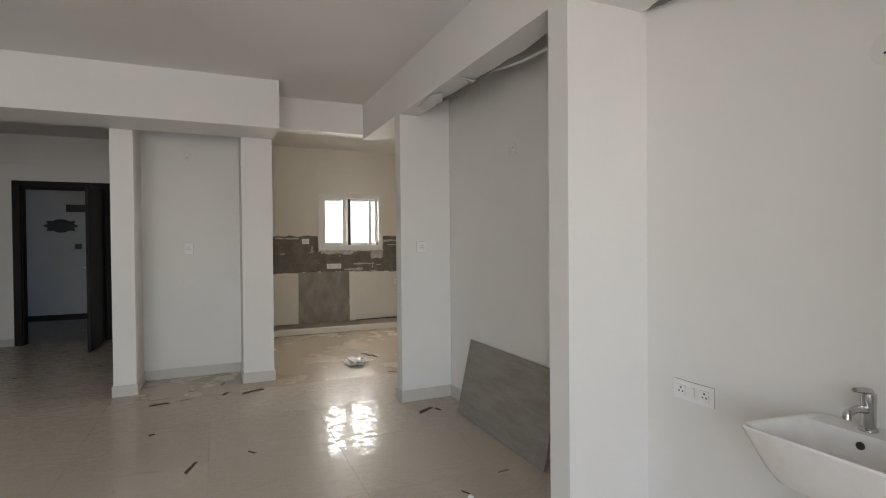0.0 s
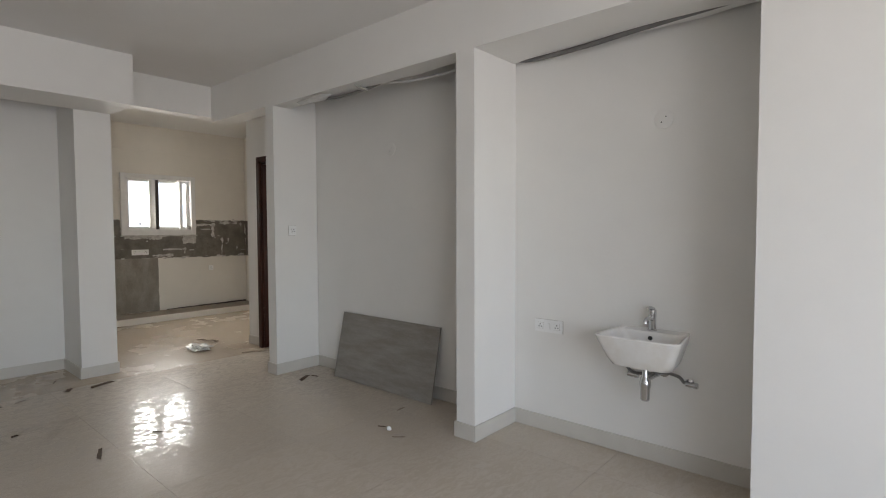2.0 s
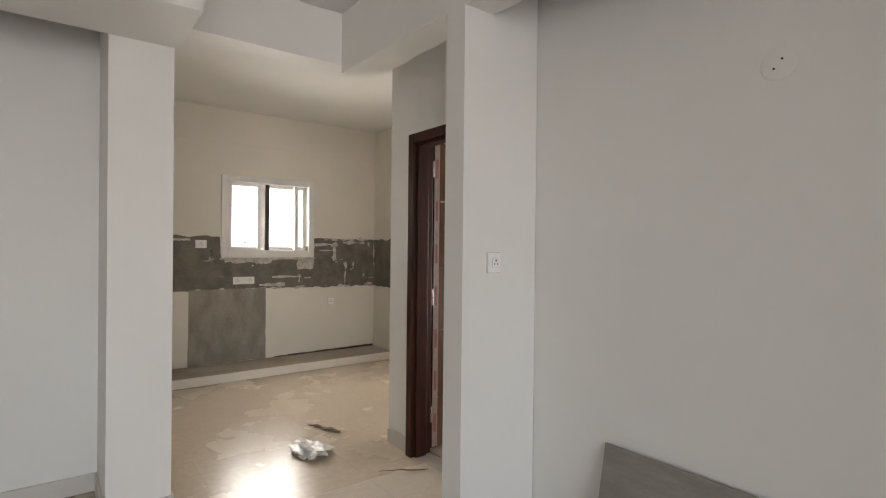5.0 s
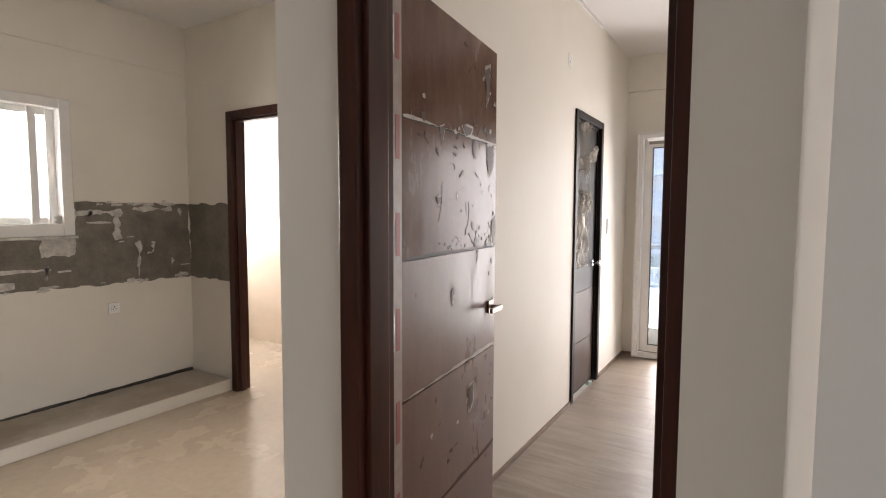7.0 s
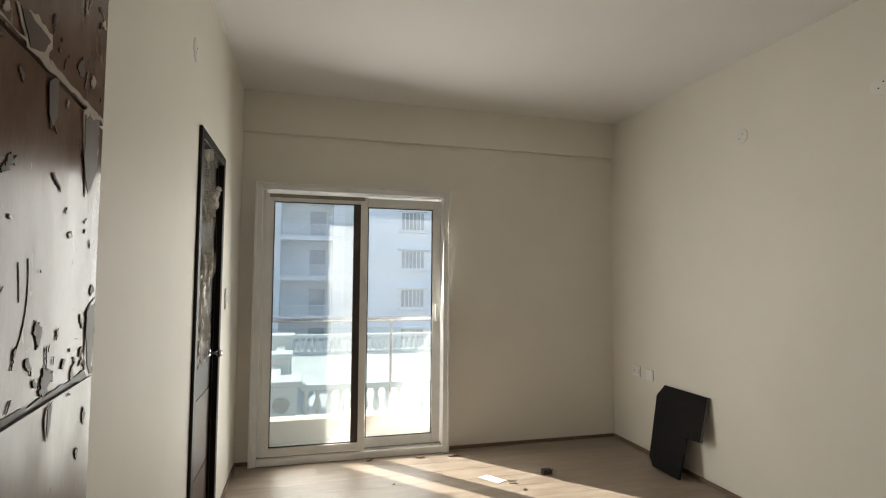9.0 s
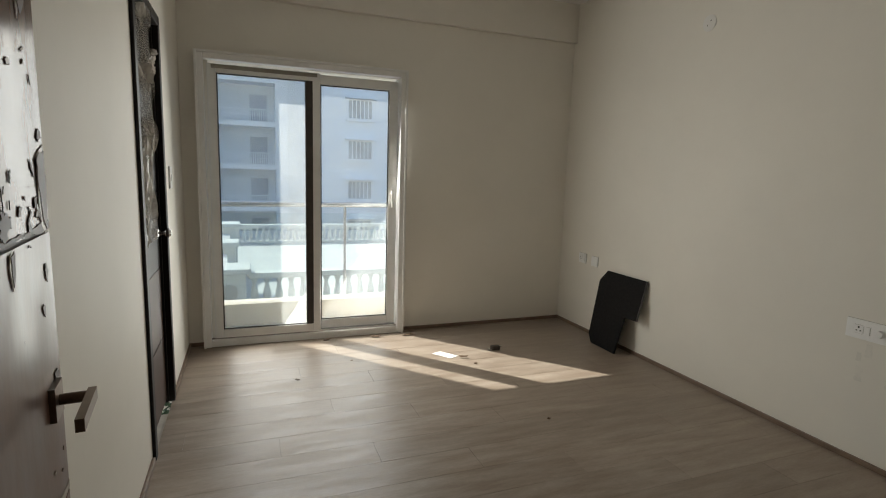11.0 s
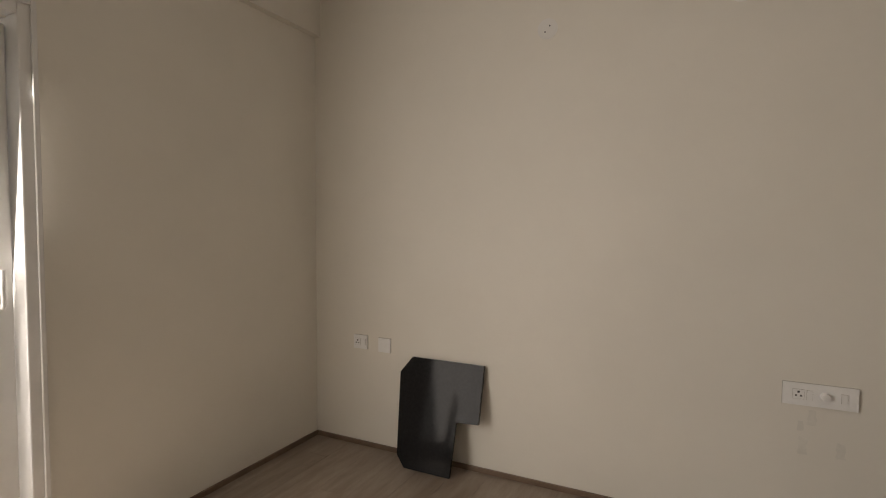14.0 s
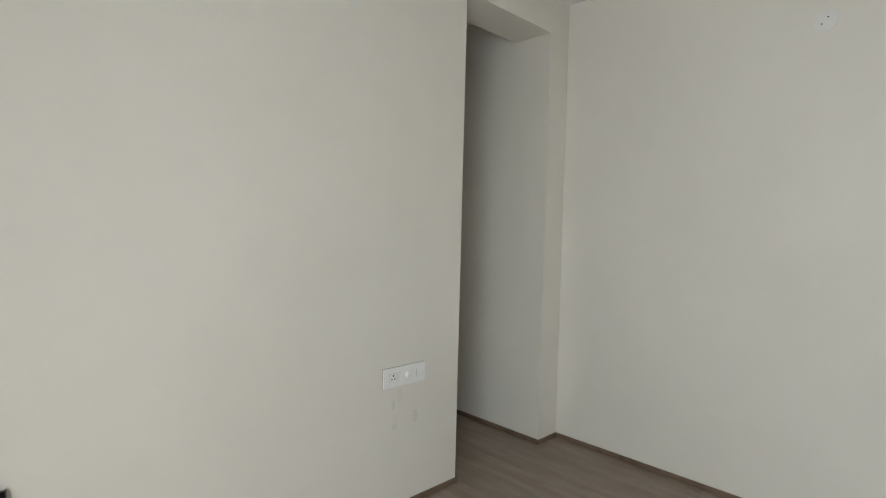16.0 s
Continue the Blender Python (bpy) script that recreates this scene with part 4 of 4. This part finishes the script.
def socket(label, p, facing, w, h, items, group=""):
    """A wall plate: items are (offset along the wall, kind), kinds pins, rocker or knob."""
    side, out = frame_axes(facing)
    p, up = Vector(p), Vector((0, 0, 1))
    t = thing("wall_socket", p, label, "socket", group)

    def rect(u, v, a, b, d0, d1):
        q = p + side * u + up * v + out * d0
        return slab([q + side * x + up * y for x, y in ((-a, -b), (a, -b), (a, b), (-a, b))], out * (d1 - d0))
    # grey rims behind plate, modules and rockers stand in for thin shadow lines
    part("shadow_rim", rect(0, 0, w / 2 + .0015, h / 2 + .0015, 0, 0.003), GROUT_AND_RIM, t, "grey rim drawn as the plate's shadow line")
    pl = part("plate", rect(0, 0, w / 2, h / 2, 0.003, 0.010), PLASTIC, t)
    for u, k in items:
        if k == "pins":
            m = part("module", rect(u, 0, 0.0215, 0.0215, 0.010, 0.0108), GROUT_AND_RIM, t)
            m = part("module_face", rect(u, 0, 0.0205, 0.0205, 0.0108, 0.0125), PLASTIC, t)
            for x, y, r in ((0, 0.010, 0.0042), (-0.009, -0.006, 0.0034), (0.009, -0.006, 0.0034)):
                part("pin_hole", rect(u + x, y, r, r, 0.0125, 0.0130), PLASTIC_D, m, "dark pin hole")
        elif k == "rocker":
            m = part("rocker", rect(u, 0, 0.011, 0.020, 0.010, 0.0108), GROUT_AND_RIM, t)
            m = part("rocker_face", rect(u, 0, 0.010, 0.019, 0.0108, 0.0145), PLASTIC, t)
        else:
            q = p + side * u + out * 0.010
            m = part("regulator_knob", tube([q, q + out * 0.016], [0.019, 0.015], 18), PLASTIC, t, smooth=True)
    return t


socket("white double socket on niche wall", (NICHE, -0.265, 0.70), "-x", 0.20, 0.082, ((-0.06, "pins"), (0.0, "rocker"), (0.06, "pins")))
socket("white socket in the pier", (0.18, 2.280, 1.325), "-y", 0.075, 0.09, ((0.008, "pins"),))
socket("white socket half covered by plaster on partition", (-1.70, 4.04, 1.318), "-y", 0.085, 0.12, ((0.0, "pins"),))
socket("long white socket over the cement strip", (0.30, WY - .008, 0.99), "-y", 0.23, 0.08, ((-0.07, "pins"), (0.0, "rocker"), (0.07, "pins")))
socket("white socket on the cement strip", (-0.147, WY - .008, 1.393), "-y", 0.11, 0.085, ((0.0, "pins"),))
socket("small white kitchen socket", (1.357, WY, 0.70), "-y", 0.075, 0.075, ((0.0, "pins"),))
socket("painted-over socket low on bedroom wall", (4.39, BED_Y0, 0.655), "+y", 0.10, 0.085, ((-0.02, "pins"), (0.03, "rocker")))
socket("blank painted plate low on bedroom wall", (4.215, BED_Y0, 0.65), "+y", 0.085, 0.085, ())
socket("white fan regulator and socket plate on bedroom wall", (2.038, BED_Y0, 0.672), "+y", 0.265, 0.095, ((-0.075, "pins"), (-0.035, "rocker"), (0.02, "knob"), (0.085, "rocker")))
socket("white light switch beside bathroom door", (4.06, BED_Y1, 1.295), "-y", 0.08, 0.13, ((0.0, "rocker"),))


def cover(p, facing, r=0.052):
    side, out = frame_axes(facing)
    t = thing("junction_cover", p, "round painted junction cover on the wall", "cover plate", group="round junction covers")
    part("disc", lathe([(r, 0), (r, 0.003 * (out.x + out.y)), (r * .93, 0.0045 * (out.x + out.y))], p, seg=28, axis=facing[1]), PAINT, t, smooth=True)
    for k in (-1, 1):
        q = Vector(p) + out * 0.0045 + side * 0.012 * k + Vector((0, 0, 0.014 * k))
        part("screw_hole", lathe([(0.004, 0), (0.004, 0.0005 * (out.x + out.y))], q, seg=8, axis=facing[1]), PLASTIC_D, t)


cover((NICHE, -0.976, 1.95), "-x")
cover((NICHE, 1.23, 2.005), "-x")
cover((-1.69, 4.04, 2.27), "-y")
cover((3.232, BED_Y0, 2.39), "+y")
cover((2.367, BED_Y0, 2.42), "+y")
cover((BED_X0, 1.75, 2.43), "+x")
cover((2.95, BED_Y1, 2.45), "-y")

# cables and torn board over the niches
def cable(points, label="grey cable sagging from the open soffit", r=0.010, mat=CABLE):
    t = thing("cable", points[0], label, "cable")
    part("sheath", tube(smooth_path(points, 6), r, 8), mat, t, smooth=True)


cable([(0.30, 0.146, 2.50), (0.30, 0.35, 2.462), (0.27, 0.7, 2.45), (0.24, 0.98, 2.47), (0.25, 1.2, 2.52)], mat=FOIL, r=0.011)
cable([(0.22, 0.85, 2.52), (0.17, 1.12, 2.448), (0.16, 1.45, 2.432), (0.14, 1.75, 2.440), (0.20, 1.95, 2.47)], r=0.012)
cable([(0.44, -0.02, 2.47), (0.42, -0.2, 2.44), (0.39, -0.55, 2.435), (0.36, -0.9, 2.445), (0.36, -1.4, 2.47)], r=0.016)


def scrap(points, name, label, category, mat, seed, thick=0.003, lift=0.0):
    t = thing(name, points[0], label, category)
    bm = bmesh.new()
    top = [bm.verts.new(Vector(p) + Vector((0, 0, lift * noise.noise(Vector(p) * 13)))) for p in points]
    low = [bm.verts.new(v.co - Vector((0, 0, thick))) for v in top]
    bm.faces.new(top)
    bm.faces.new(low[::-1])
    ring_between(bm, low, top)
    part("sheet", bm, mat, t)


scrap([(0.03, 1.18, 2.448), (0.10, 1.10, 2.40), (0.15, 1.16, 2.435), (0.17, 1.28, 2.447)], "torn_board", "torn flap of soffit board hanging down", "torn board", FOIL, 1)
scrap([(0.02, 1.62, 2.446), (0.06, 1.50, 2.432), (0.14, 1.70, 2.428), (0.10, 2.0, 2.434), (0.05, 1.98, 2.442)], "torn_board", "curled strip of torn soffit board", "torn board", FOIL, 2)

# rubbish on the tiled floor
def crumple(p, sx, sy, sz, seed, label, mat=FOIL):
    t = thing("plastic_bag", p, label, "rubbish")
    bm = bmesh.new()
    bmesh.ops.create_icosphere(bm, subdivisions=4, radius=1)
    for v in bm.verts:
        n0 = noise.noise(v.co * 1.7 + Vector((seed, 0, 0))) * 0.6 + abs(noise.noise(v.co * 4.5 + Vector((0, seed, 0)))) * 0.45
        q = v.co * (0.75 + n0)
        v.co = Vector(p) + Vector((q.x * sx, q.y * sy, max(0.0, (q.z * 0.5 + 0.4) * sz)))
    part("crumpled_sheet", bm, mat, t)


crumple((-0.02, 3.83, 0.0), 0.11, 0.17, 0.07, 2, "crumpled clear plastic packing on the floor")


def flat_scrap(p, w, h, turn, label, mat, seed, name="scrap", category="rubbish", curl=0.02):
    t = thing(name, p, label, category)
    o = ragged([(-w, -h), (w, -h * .6), (w * .8, h), (-w * .7, h * .8)], min(w, h) * 0.3, 0.02, seed)
    rot = Matrix.Rotation(radians(turn), 3, 'Z')
    bm = slab([Vector(p) + rot @ Vector((a, b, 0)) for a, b in o], (0, 0, 0.003))
    for v in bm.verts:
        v.co.z += max(0, curl * (0.4 + noise.noise(v.co * 12)))
    part("sheet", bm, mat, t)


flat_scrap((0.24, 4.17, 0.001), 0.17, 0.018, -68, "dry brown strip of bark or tape", LEAF, 1)
flat_scrap((0.32, 3.21, 0.001), 0.155, 0.007, -30, "thin brown wooden sliver", LEAF, 2)

# ---- things: bedroom ----
gr = thing("granite_offcut", (3.8, 0.42, 0), "black polished granite offcut leaning on wall", "granite slab")
lean = lambda x, z: Vector((x, 0.505 - (0.505 - 0.368) * z / 0.606, z + 0.004))
o = [lean(*q) for q in ((3.700, 0.0), (3.985, 0.0), (4.040, 0.062), (4.076, 0.515), (4.005, 0.606), (3.556, 0.606), (3.560, 0.298), (3.690, 0.292))]
part("plate", slab(o, (0, -0.018, -0.0025)), GRANITE, gr, "polished black face")
part("sawn_edge", slab([lean(3.5545, 0.606), lean(3.5585, 0.298), lean(3.5585, 0.298) + Vector((0, -0.018, -0.0025)), lean(3.5545, 0.606) + Vector((0, -0.018, -0.0025))], (-0.0015, 0, 0)), GREY_EDGE, gr, "grey sawn edge")
bit = thing("metal_fitting", (4.052, 1.362, 0), "small dark metal fitting lying on laminate", "fitting")
part("body", boxes((4.03, 1.33, 0.0, 4.075, 1.40, 0.035), bevel=0.006), GASKET, bit)
part("tab", boxes((4.04, 1.40, 0.005, 4.07, 1.425, 0.012)), STEEL, bit)
part("pin", boxes((4.045, 1.31, 0.02, 4.065, 1.33, 0.028)), STEEL, bit)
card = thing("paper_card", (4.05, 1.80, 0), "white paper slip on the laminate floor", "paper")
part("sheet", slab([(4.10, 1.88, 0.001), (4.13, 1.80, 0.001), (3.99, 1.71, 0.004), (3.96, 1.78, 0.002)], (0, 0, 0.0012)), PLASTIC, card)
rnd = random.Random(21)
for i in range(9):
    p = (rnd.uniform(1.4, 4.5), rnd.uniform(1.2, 3.3), 0.001)
    flat_scrap(p, rnd.uniform(0.008, 0.022), rnd.uniform(0.005, 0.012), rnd.uniform(0, 180), "tiny dry scrap on the laminate", LEAF, 40 + i, name="floor_scrap", curl=0.008)
for p, w in (((4.60, 2.2, 0.001), 0.04), ((4.62, 2.6, 0.001), 0.03), ((4.58, 1.93, 0.001), 0.05), ((3.95, 1.68, 0.001), 0.035)):
    flat_scrap(p, w, w * .4, 40 + w * 900, "dry leaf fragment on laminate", LEAF, int(w * 1000), name="floor_scrap", curl=0.02)
rnd = random.Random(8)
for i in range(16):
    p = (rnd.uniform(-3.6, 0.2), rnd.uniform(-0.3, 5.0), 0.0008)
    flat_scrap(p, rnd.uniform(0.015, 0.05), rnd.uniform(0.004, 0.014), rnd.uniform(0, 180), "brown trodden scrap on the tiles", LEAF if i % 3 else DUST, 60 + i, name="floor_scrap", curl=0.004)
for p, w, h, t in (((-1.15, 3.18, .0008), 0.11, 0.03, 20), ((-1.38, 3.2, .0008), 0.05, 0.02, 60), ((-1.9, 3.1, .0008), 0.08, 0.02, 10), ((0.1, 2.0, .0008), 0.09, 0.02, 30), ((-2.0, 0.9, .0008), 0.13, 0.02, 15), ((-1.6, 1.6, .0008), 0.09, 0.012, 70), ((0.2, 1.98, .0008), 0.04, 0.012, 100)):
    flat_scrap(p, w, h, t, "dried mud smear on the tiles", LEAF, int(w * 997), name="floor_scrap", curl=0.003)
pebble = thing("plaster_crumb", (-0.22, 0.55, 0), "white plaster crumb on the tiles", "rubble")
bm = bmesh.new()
bmesh.ops.create_icosphere(bm, subdivisions=2, radius=0.016)
for v in bm.verts:
    v.co = Vector((-0.22, 0.55, 0.011)) + v.co * (1 + 0.4 * noise.noise(v.co * 60))
part("crumb", bm, PLASTIC, pebble)
for x, z, r in ((2.09, 0.44, 0.032), (1.955, 0.44, 0.030), (2.10, 0.53, 0.02), (2.06, 0.57, 0.03)):
    o = ragged([(x - r * .6, z - r), (x + r * .6, z - r), (x + r * .5, z + r * 1.3), (x - r * .5, z + r * 1.2)], 0.008, 0.012, seed=int(z * 100 + x * 10))
    structure("wall_smudge", slab([(a, BED_Y0 + .0012, b) for a, b in o], (0, -0.001, 0)), SMUDGE, "grey hand smudge on white wall", "stain")

# ---- outside: balcony, terrace, far building ----
structure("balcony_floor", boxes((4.90, 1.0, -0.15, 5.50, 4.2, -0.03)), PARAPET, "cream balcony floor slab", "floor")
structure("balcony_side_wall", boxes((4.90, 3.70, -0.03, 5.54, 3.86, 3.2)), PARAPET, "cream balcony side wall", "wall")
structure("balcony_kerb", boxes((5.32, 1.0, -0.029, 5.50, 3.69, 0.165)), PARAPET, "low cream balcony kerb", "kerb")
rail = thing("balcony_railing", (5.41, 2.5, 0.165), "glass balcony railing with steel handrail", "railing")
part("handrail", tube([(5.41, 1.0, 1.05), (5.41, 3.70, 1.05)], 0.025, 12), STEEL, rail, "round steel handrail", smooth=True)
for y in (1.05, 2.32, 3.66):
    part("post", boxes((5.395, y - .012, 0.165, 5.425, y + .012, 1.03)), STEEL, rail)
for a, b in ((1.07, 2.30), (2.34, 3.64)):
    pn = part("glass_panel", boxes((5.405, a, 0.19, 5.415, b, 0.97)), GLASS_T, rail, "greenish glass panel")
    pn.visible_shadow = False

TZ = -1.67
structure("ground", boxes((-700, -700, -14.2, 900, 700, -14.0)), GROUND, "dusty ground reaching the horizon", "ground")
structure("terrace", boxes((11.8, -14, TZ - .3, 27, 18, TZ)), ROOF_W, "pale sunlit roof terrace", "terrace")
structure("terrace_house", boxes((12.0, -13.8, -14, 26.8, 17.8, TZ - .3)), PARAPET, "cream house below the terrace", "house")
structure("terrace_ledge", boxes((11.5, -14, TZ - .45, 11.95, 18, TZ + .12)), PARAPET, "cream moulded ledge under the balustrade", "ledge")


def balustrade(x, y0, y1, z, label, group):
    t = thing("balustrade", (x, (y0 + y1) / 2, z), label, "balustrade", group)
    part("bottom_rail", boxes((x - .11, y0, z, x + .11, y1, z + .10), bevel=0.01), STONE, t)
    part("top_rail", boxes((x - .13, y0, z + .66, x + .13, y1, z + .78), bevel=0.015), STONE, t)
    n = int((y1 - y0) / 0.24)
    prof = [(0.075, 0), (0.075, 0.05), (0.045, 0.07), (0.085, 0.17), (0.090, 0.23), (0.045, 0.40), (0.040, 0.45), (0.07, 0.50), (0.07, 0.56)]
    first = None
    for k in range(n):
        y = y0 + (k + 0.5) * (y1 - y0) / n
        if first is None:
            first = part("baluster", lathe(prof, (x, y, z + .10), 10), STONE, t, smooth=True)
            y_first = y
        else:
            ob = new("baluster", first.data)
            ob.parent = t
            ob.location = (0, y - y_first, 0)


def pedestal(x, y, z, h, w=0.55):
    t = thing("pedestal", (x, y, z), "white stone pedestal with moulded panel", "pedestal", "terrace pedestals")
    part("shaft", boxes((x - w / 2, y - w / 2, z, x + w / 2, y + w / 2, z + h), bevel=0.02), STONE, t)
    part("cap", boxes((x - w * .66, y - w * .66, z + h, x + w * .66, y + w * .66, z + h + .12), bevel=0.03), STONE, t)
    part("base", boxes((x - w * .62, y - w * .62, z, x + w * .62, y + w * .62, z + .12), bevel=0.02), STONE, t)
    part("panel", lathe([(0.17, 0), (0.17, -0.02), (0.12, -0.03)], (x - w / 2, y, z + h * .55), 8, 'x'), GROUT_AND_RIM, t, "recessed eight-sided panel")


Z0 = TZ + 0.12
balustrade(11.7, -9.5, 3.2, Z0, "white stone balustrade along the terrace edge", "terrace balustrades")
balustrade(22.5, -12, 16, TZ, "far white stone balustrade", "terrace balustrades")
pedestal(11.7, 3.55, Z0, 0.80, 0.62)
pedestal(13.9, 3.75, TZ, 1.15)
pedestal(16.3, 3.75, TZ, 1.35)
for k, x in enumerate((12.7, 15.1)):
    tt = thing("sloped_coping", (x, 3.8, TZ), "stepped white stone coping between pedestals", "coping", "terrace copings")
    part("block", slab([(x - .8, 3.6, TZ), (x + .8, 3.65, TZ), (x + .8, 3.65, TZ + 1.0 + k * .2), (x - .8, 3.6, TZ + .6 + k * .2)], (0, 0.22, 0)), STONE, tt)

BX = 40.0
bld = thing("apartment_building", (BX, 0, -14), "tall pale blue-white apartment block with balconies", "building")
floors = [-13.9 + 3.0 * k + 0.15 for k in range(11)]
bays = ((1.2, 5.0), (7.05, 11.0), (-12.6, -9.0))
wins = ((-5.8, -4.0), (-15.0, -13.6), (13.0, 14.6))
ys = sorted([v for b in bays for v in b])
solid, lo = [], -22.0
for a, b in sorted(bays):
    solid.append((lo, a))
    lo = b
solid.append((lo, 24.0))
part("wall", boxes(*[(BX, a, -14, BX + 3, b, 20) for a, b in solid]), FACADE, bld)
part("recess", boxes(*[(BX + 1.6, a, -14, BX + 3, b, 20) for a, b in bays]), FACADE_D, bld, "balcony back walls greyed for shade")
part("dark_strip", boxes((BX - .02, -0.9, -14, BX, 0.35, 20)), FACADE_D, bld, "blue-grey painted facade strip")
for z in floors:
    for a, b in bays:
        sl = part("balcony", boxes((BX - .15, a, z, BX + 1.6, b, z + .35)), FACADE, bld)
        part("rail", boxes((BX - .1, a, z + 1.12, BX - .04, b, z + 1.18), (BX - .1, a, z + .75, BX - .07, b, z + .78), *[(BX - .09, a + .15 * k, z + .35, BX - .06, a + .15 * k + .04, z + 1.12) for k in range(int((b - a) / .15))]), FACADE, sl)
        part("door", boxes((BX + 1.55, a + .5, z + .36, BX + 1.59, a + 1.7, z + 2.35)), GLASS_D, sl, "dark balcony door glass paled for haze")
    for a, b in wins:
        w = part("window", boxes((BX - .03, a, z + 1.0, BX - .01, b, z + 2.3)), GLASS_D, bld, "dark glazed window paled for haze, with white bars")
        part("frame", boxes(*[(BX - .06, a + (b - a) * k / 6 - .025, z + 1.0, BX - .03, a + (b - a) * k / 6 + .025, z + 2.3) for k in range(7)]), FACADE, w)
        part("canopy", boxes((BX - .5, a - .25, z + 2.4, BX, b + .25, z + 2.5), (BX - .3, a - .2, z + .75, BX, b + .2, z + .9)), FACADE, w)
part("roof", boxes((BX - .3, -22.3, 20, BX + 12, 24.3, 20.6)), FACADE, bld)
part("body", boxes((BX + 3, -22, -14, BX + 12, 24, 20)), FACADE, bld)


def tree(x, y, z, h, r, seed):
    t = thing("tree", (x, y, z), "leafy dark green tree beyond the terrace", "tree", "trees below")
    rnd = random.Random(seed)
    part("trunk", tube(smooth_path([(x, y, z), (x + .1, y, z + h * .4), (x, y + .15, z + h * .8)], 3), 0.12, 8), LEAF, t)
    verts, faces = [], []
    for i in range(1500):
        d = Vector((rnd.gauss(0, 1), rnd.gauss(0, 1), rnd.gauss(0, .8)))
        d = d.normalized() * r * (0.45 + 0.6 * rnd.random()) * (1 + 0.35 * noise.noise(d.normalized() * 2.2 + Vector((seed, 0, 0))))
        c0 = Vector((x, y, z + h)) + d
        a, b = Vector((rnd.uniform(-1, 1), rnd.uniform(-1, 1), rnd.uniform(-.6, .6))) * .09, Vector((rnd.uniform(-1, 1), rnd.uniform(-1, 1), rnd.uniform(-.6, .6))) * .06
        k = len(verts)
        verts += [c0 - a, c0 + b, c0 + a, c0 - b]
        faces.append((k, k + 1, k + 2, k + 3))
    me = bpy.data.meshes.new("crown")
    me.from_pydata([v - Vector((x, y, z)) for v in verts], [], faces)
    me.materials.append(GREEN)
    ob = new("crown", me)
    ob.parent = t


tree(10.3, 5.4, -5.5, 3.0, 1.2, 3)
tree(11.5, 6.8, -5.5, 4.0, 1.5, 5)

# glowing white board added outside the north windows in place of bright hazy distance
haze = bpy.data.materials.new("glowing_sky_board")
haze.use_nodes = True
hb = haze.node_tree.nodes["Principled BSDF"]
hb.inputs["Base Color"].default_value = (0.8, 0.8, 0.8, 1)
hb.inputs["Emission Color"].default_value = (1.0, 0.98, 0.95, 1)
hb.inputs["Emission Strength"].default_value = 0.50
structure("backdrop", boxes((-7.5, 12.0, -14, 8.0, 12.1, 9.0)), haze, "glowing board for bright hazy sky behind the kitchen window", "backdrop")

# ---- floor pieces ----
def rect_mesh(name, w, h, t, mat, bev=0.0015):
    return mesh_of(name, box(bmesh.new(), 0, 0, -t, w, h, 0, bevel=0), mat)


def lay(parent, name, areas, w, h, gap, mat, t=0.006, stagger=0.0, origin=(0, 0)):
    """Whole and cut pieces over rectangles of floor; alike pieces share their mesh."""
    cache = {}
    for ax0, ay0, ax1, ay1 in areas:
        for i in range(math.floor((ax0 - origin[0]) / w), math.ceil((ax1 - origin[0]) / w)):
            shift = (i * stagger) % 1.0 * h
            for j in range(math.floor((ay0 - origin[1] - shift) / h), math.ceil((ay1 - origin[1] - shift) / h)):
                x0, y0 = max(ax0, origin[0] + i * w + gap / 2), max(ay0, origin[1] + shift + j * h + gap / 2)
                x1, y1 = min(ax1, origin[0] + (i + 1) * w - gap / 2), min(ay1, origin[1] + shift + (j + 1) * h - gap / 2)
                if x1 - x0 < 0.004 or y1 - y0 < 0.004:
                    continue
                key = (round(x1 - x0, 4), round(y1 - y0, 4))
                if key not in cache:
                    cache[key] = rect_mesh(name, *key, t, mat)
                ob = new(name, cache[key])
                ob.parent = parent
                ob.location = (x0, y0, 0)


lay(bpy.data.objects["floor"], "tile", [(LIV_X0, LIV_Y0, 0.5, 3.25), (LIV_X0, 3.25, -2.3, EY + .1)], 0.8, 0.8, 0.0012, TILE, origin=(0.1, 0.05))
lay(bpy.data.objects["floor"], "tile", [(-2.3, 3.25, 0.5, 6.6), (0.5, 3.70, KIT_X1 + .1, 6.6), (KIT_X1 + .1, 3.7, 3.15, 7.6)], 0.8, 0.8, 0.0006, TILE_K, origin=(0.1, 0.05))
lay(bpy.data.objects["floor_bedroom"], "plank", [(0.64, -0.78, BED_X1 + .1, BED_Y1)], 0.19, 1.21, 0.0012, LAMINATE, stagger=0.37, origin=(0.67, 0.1))
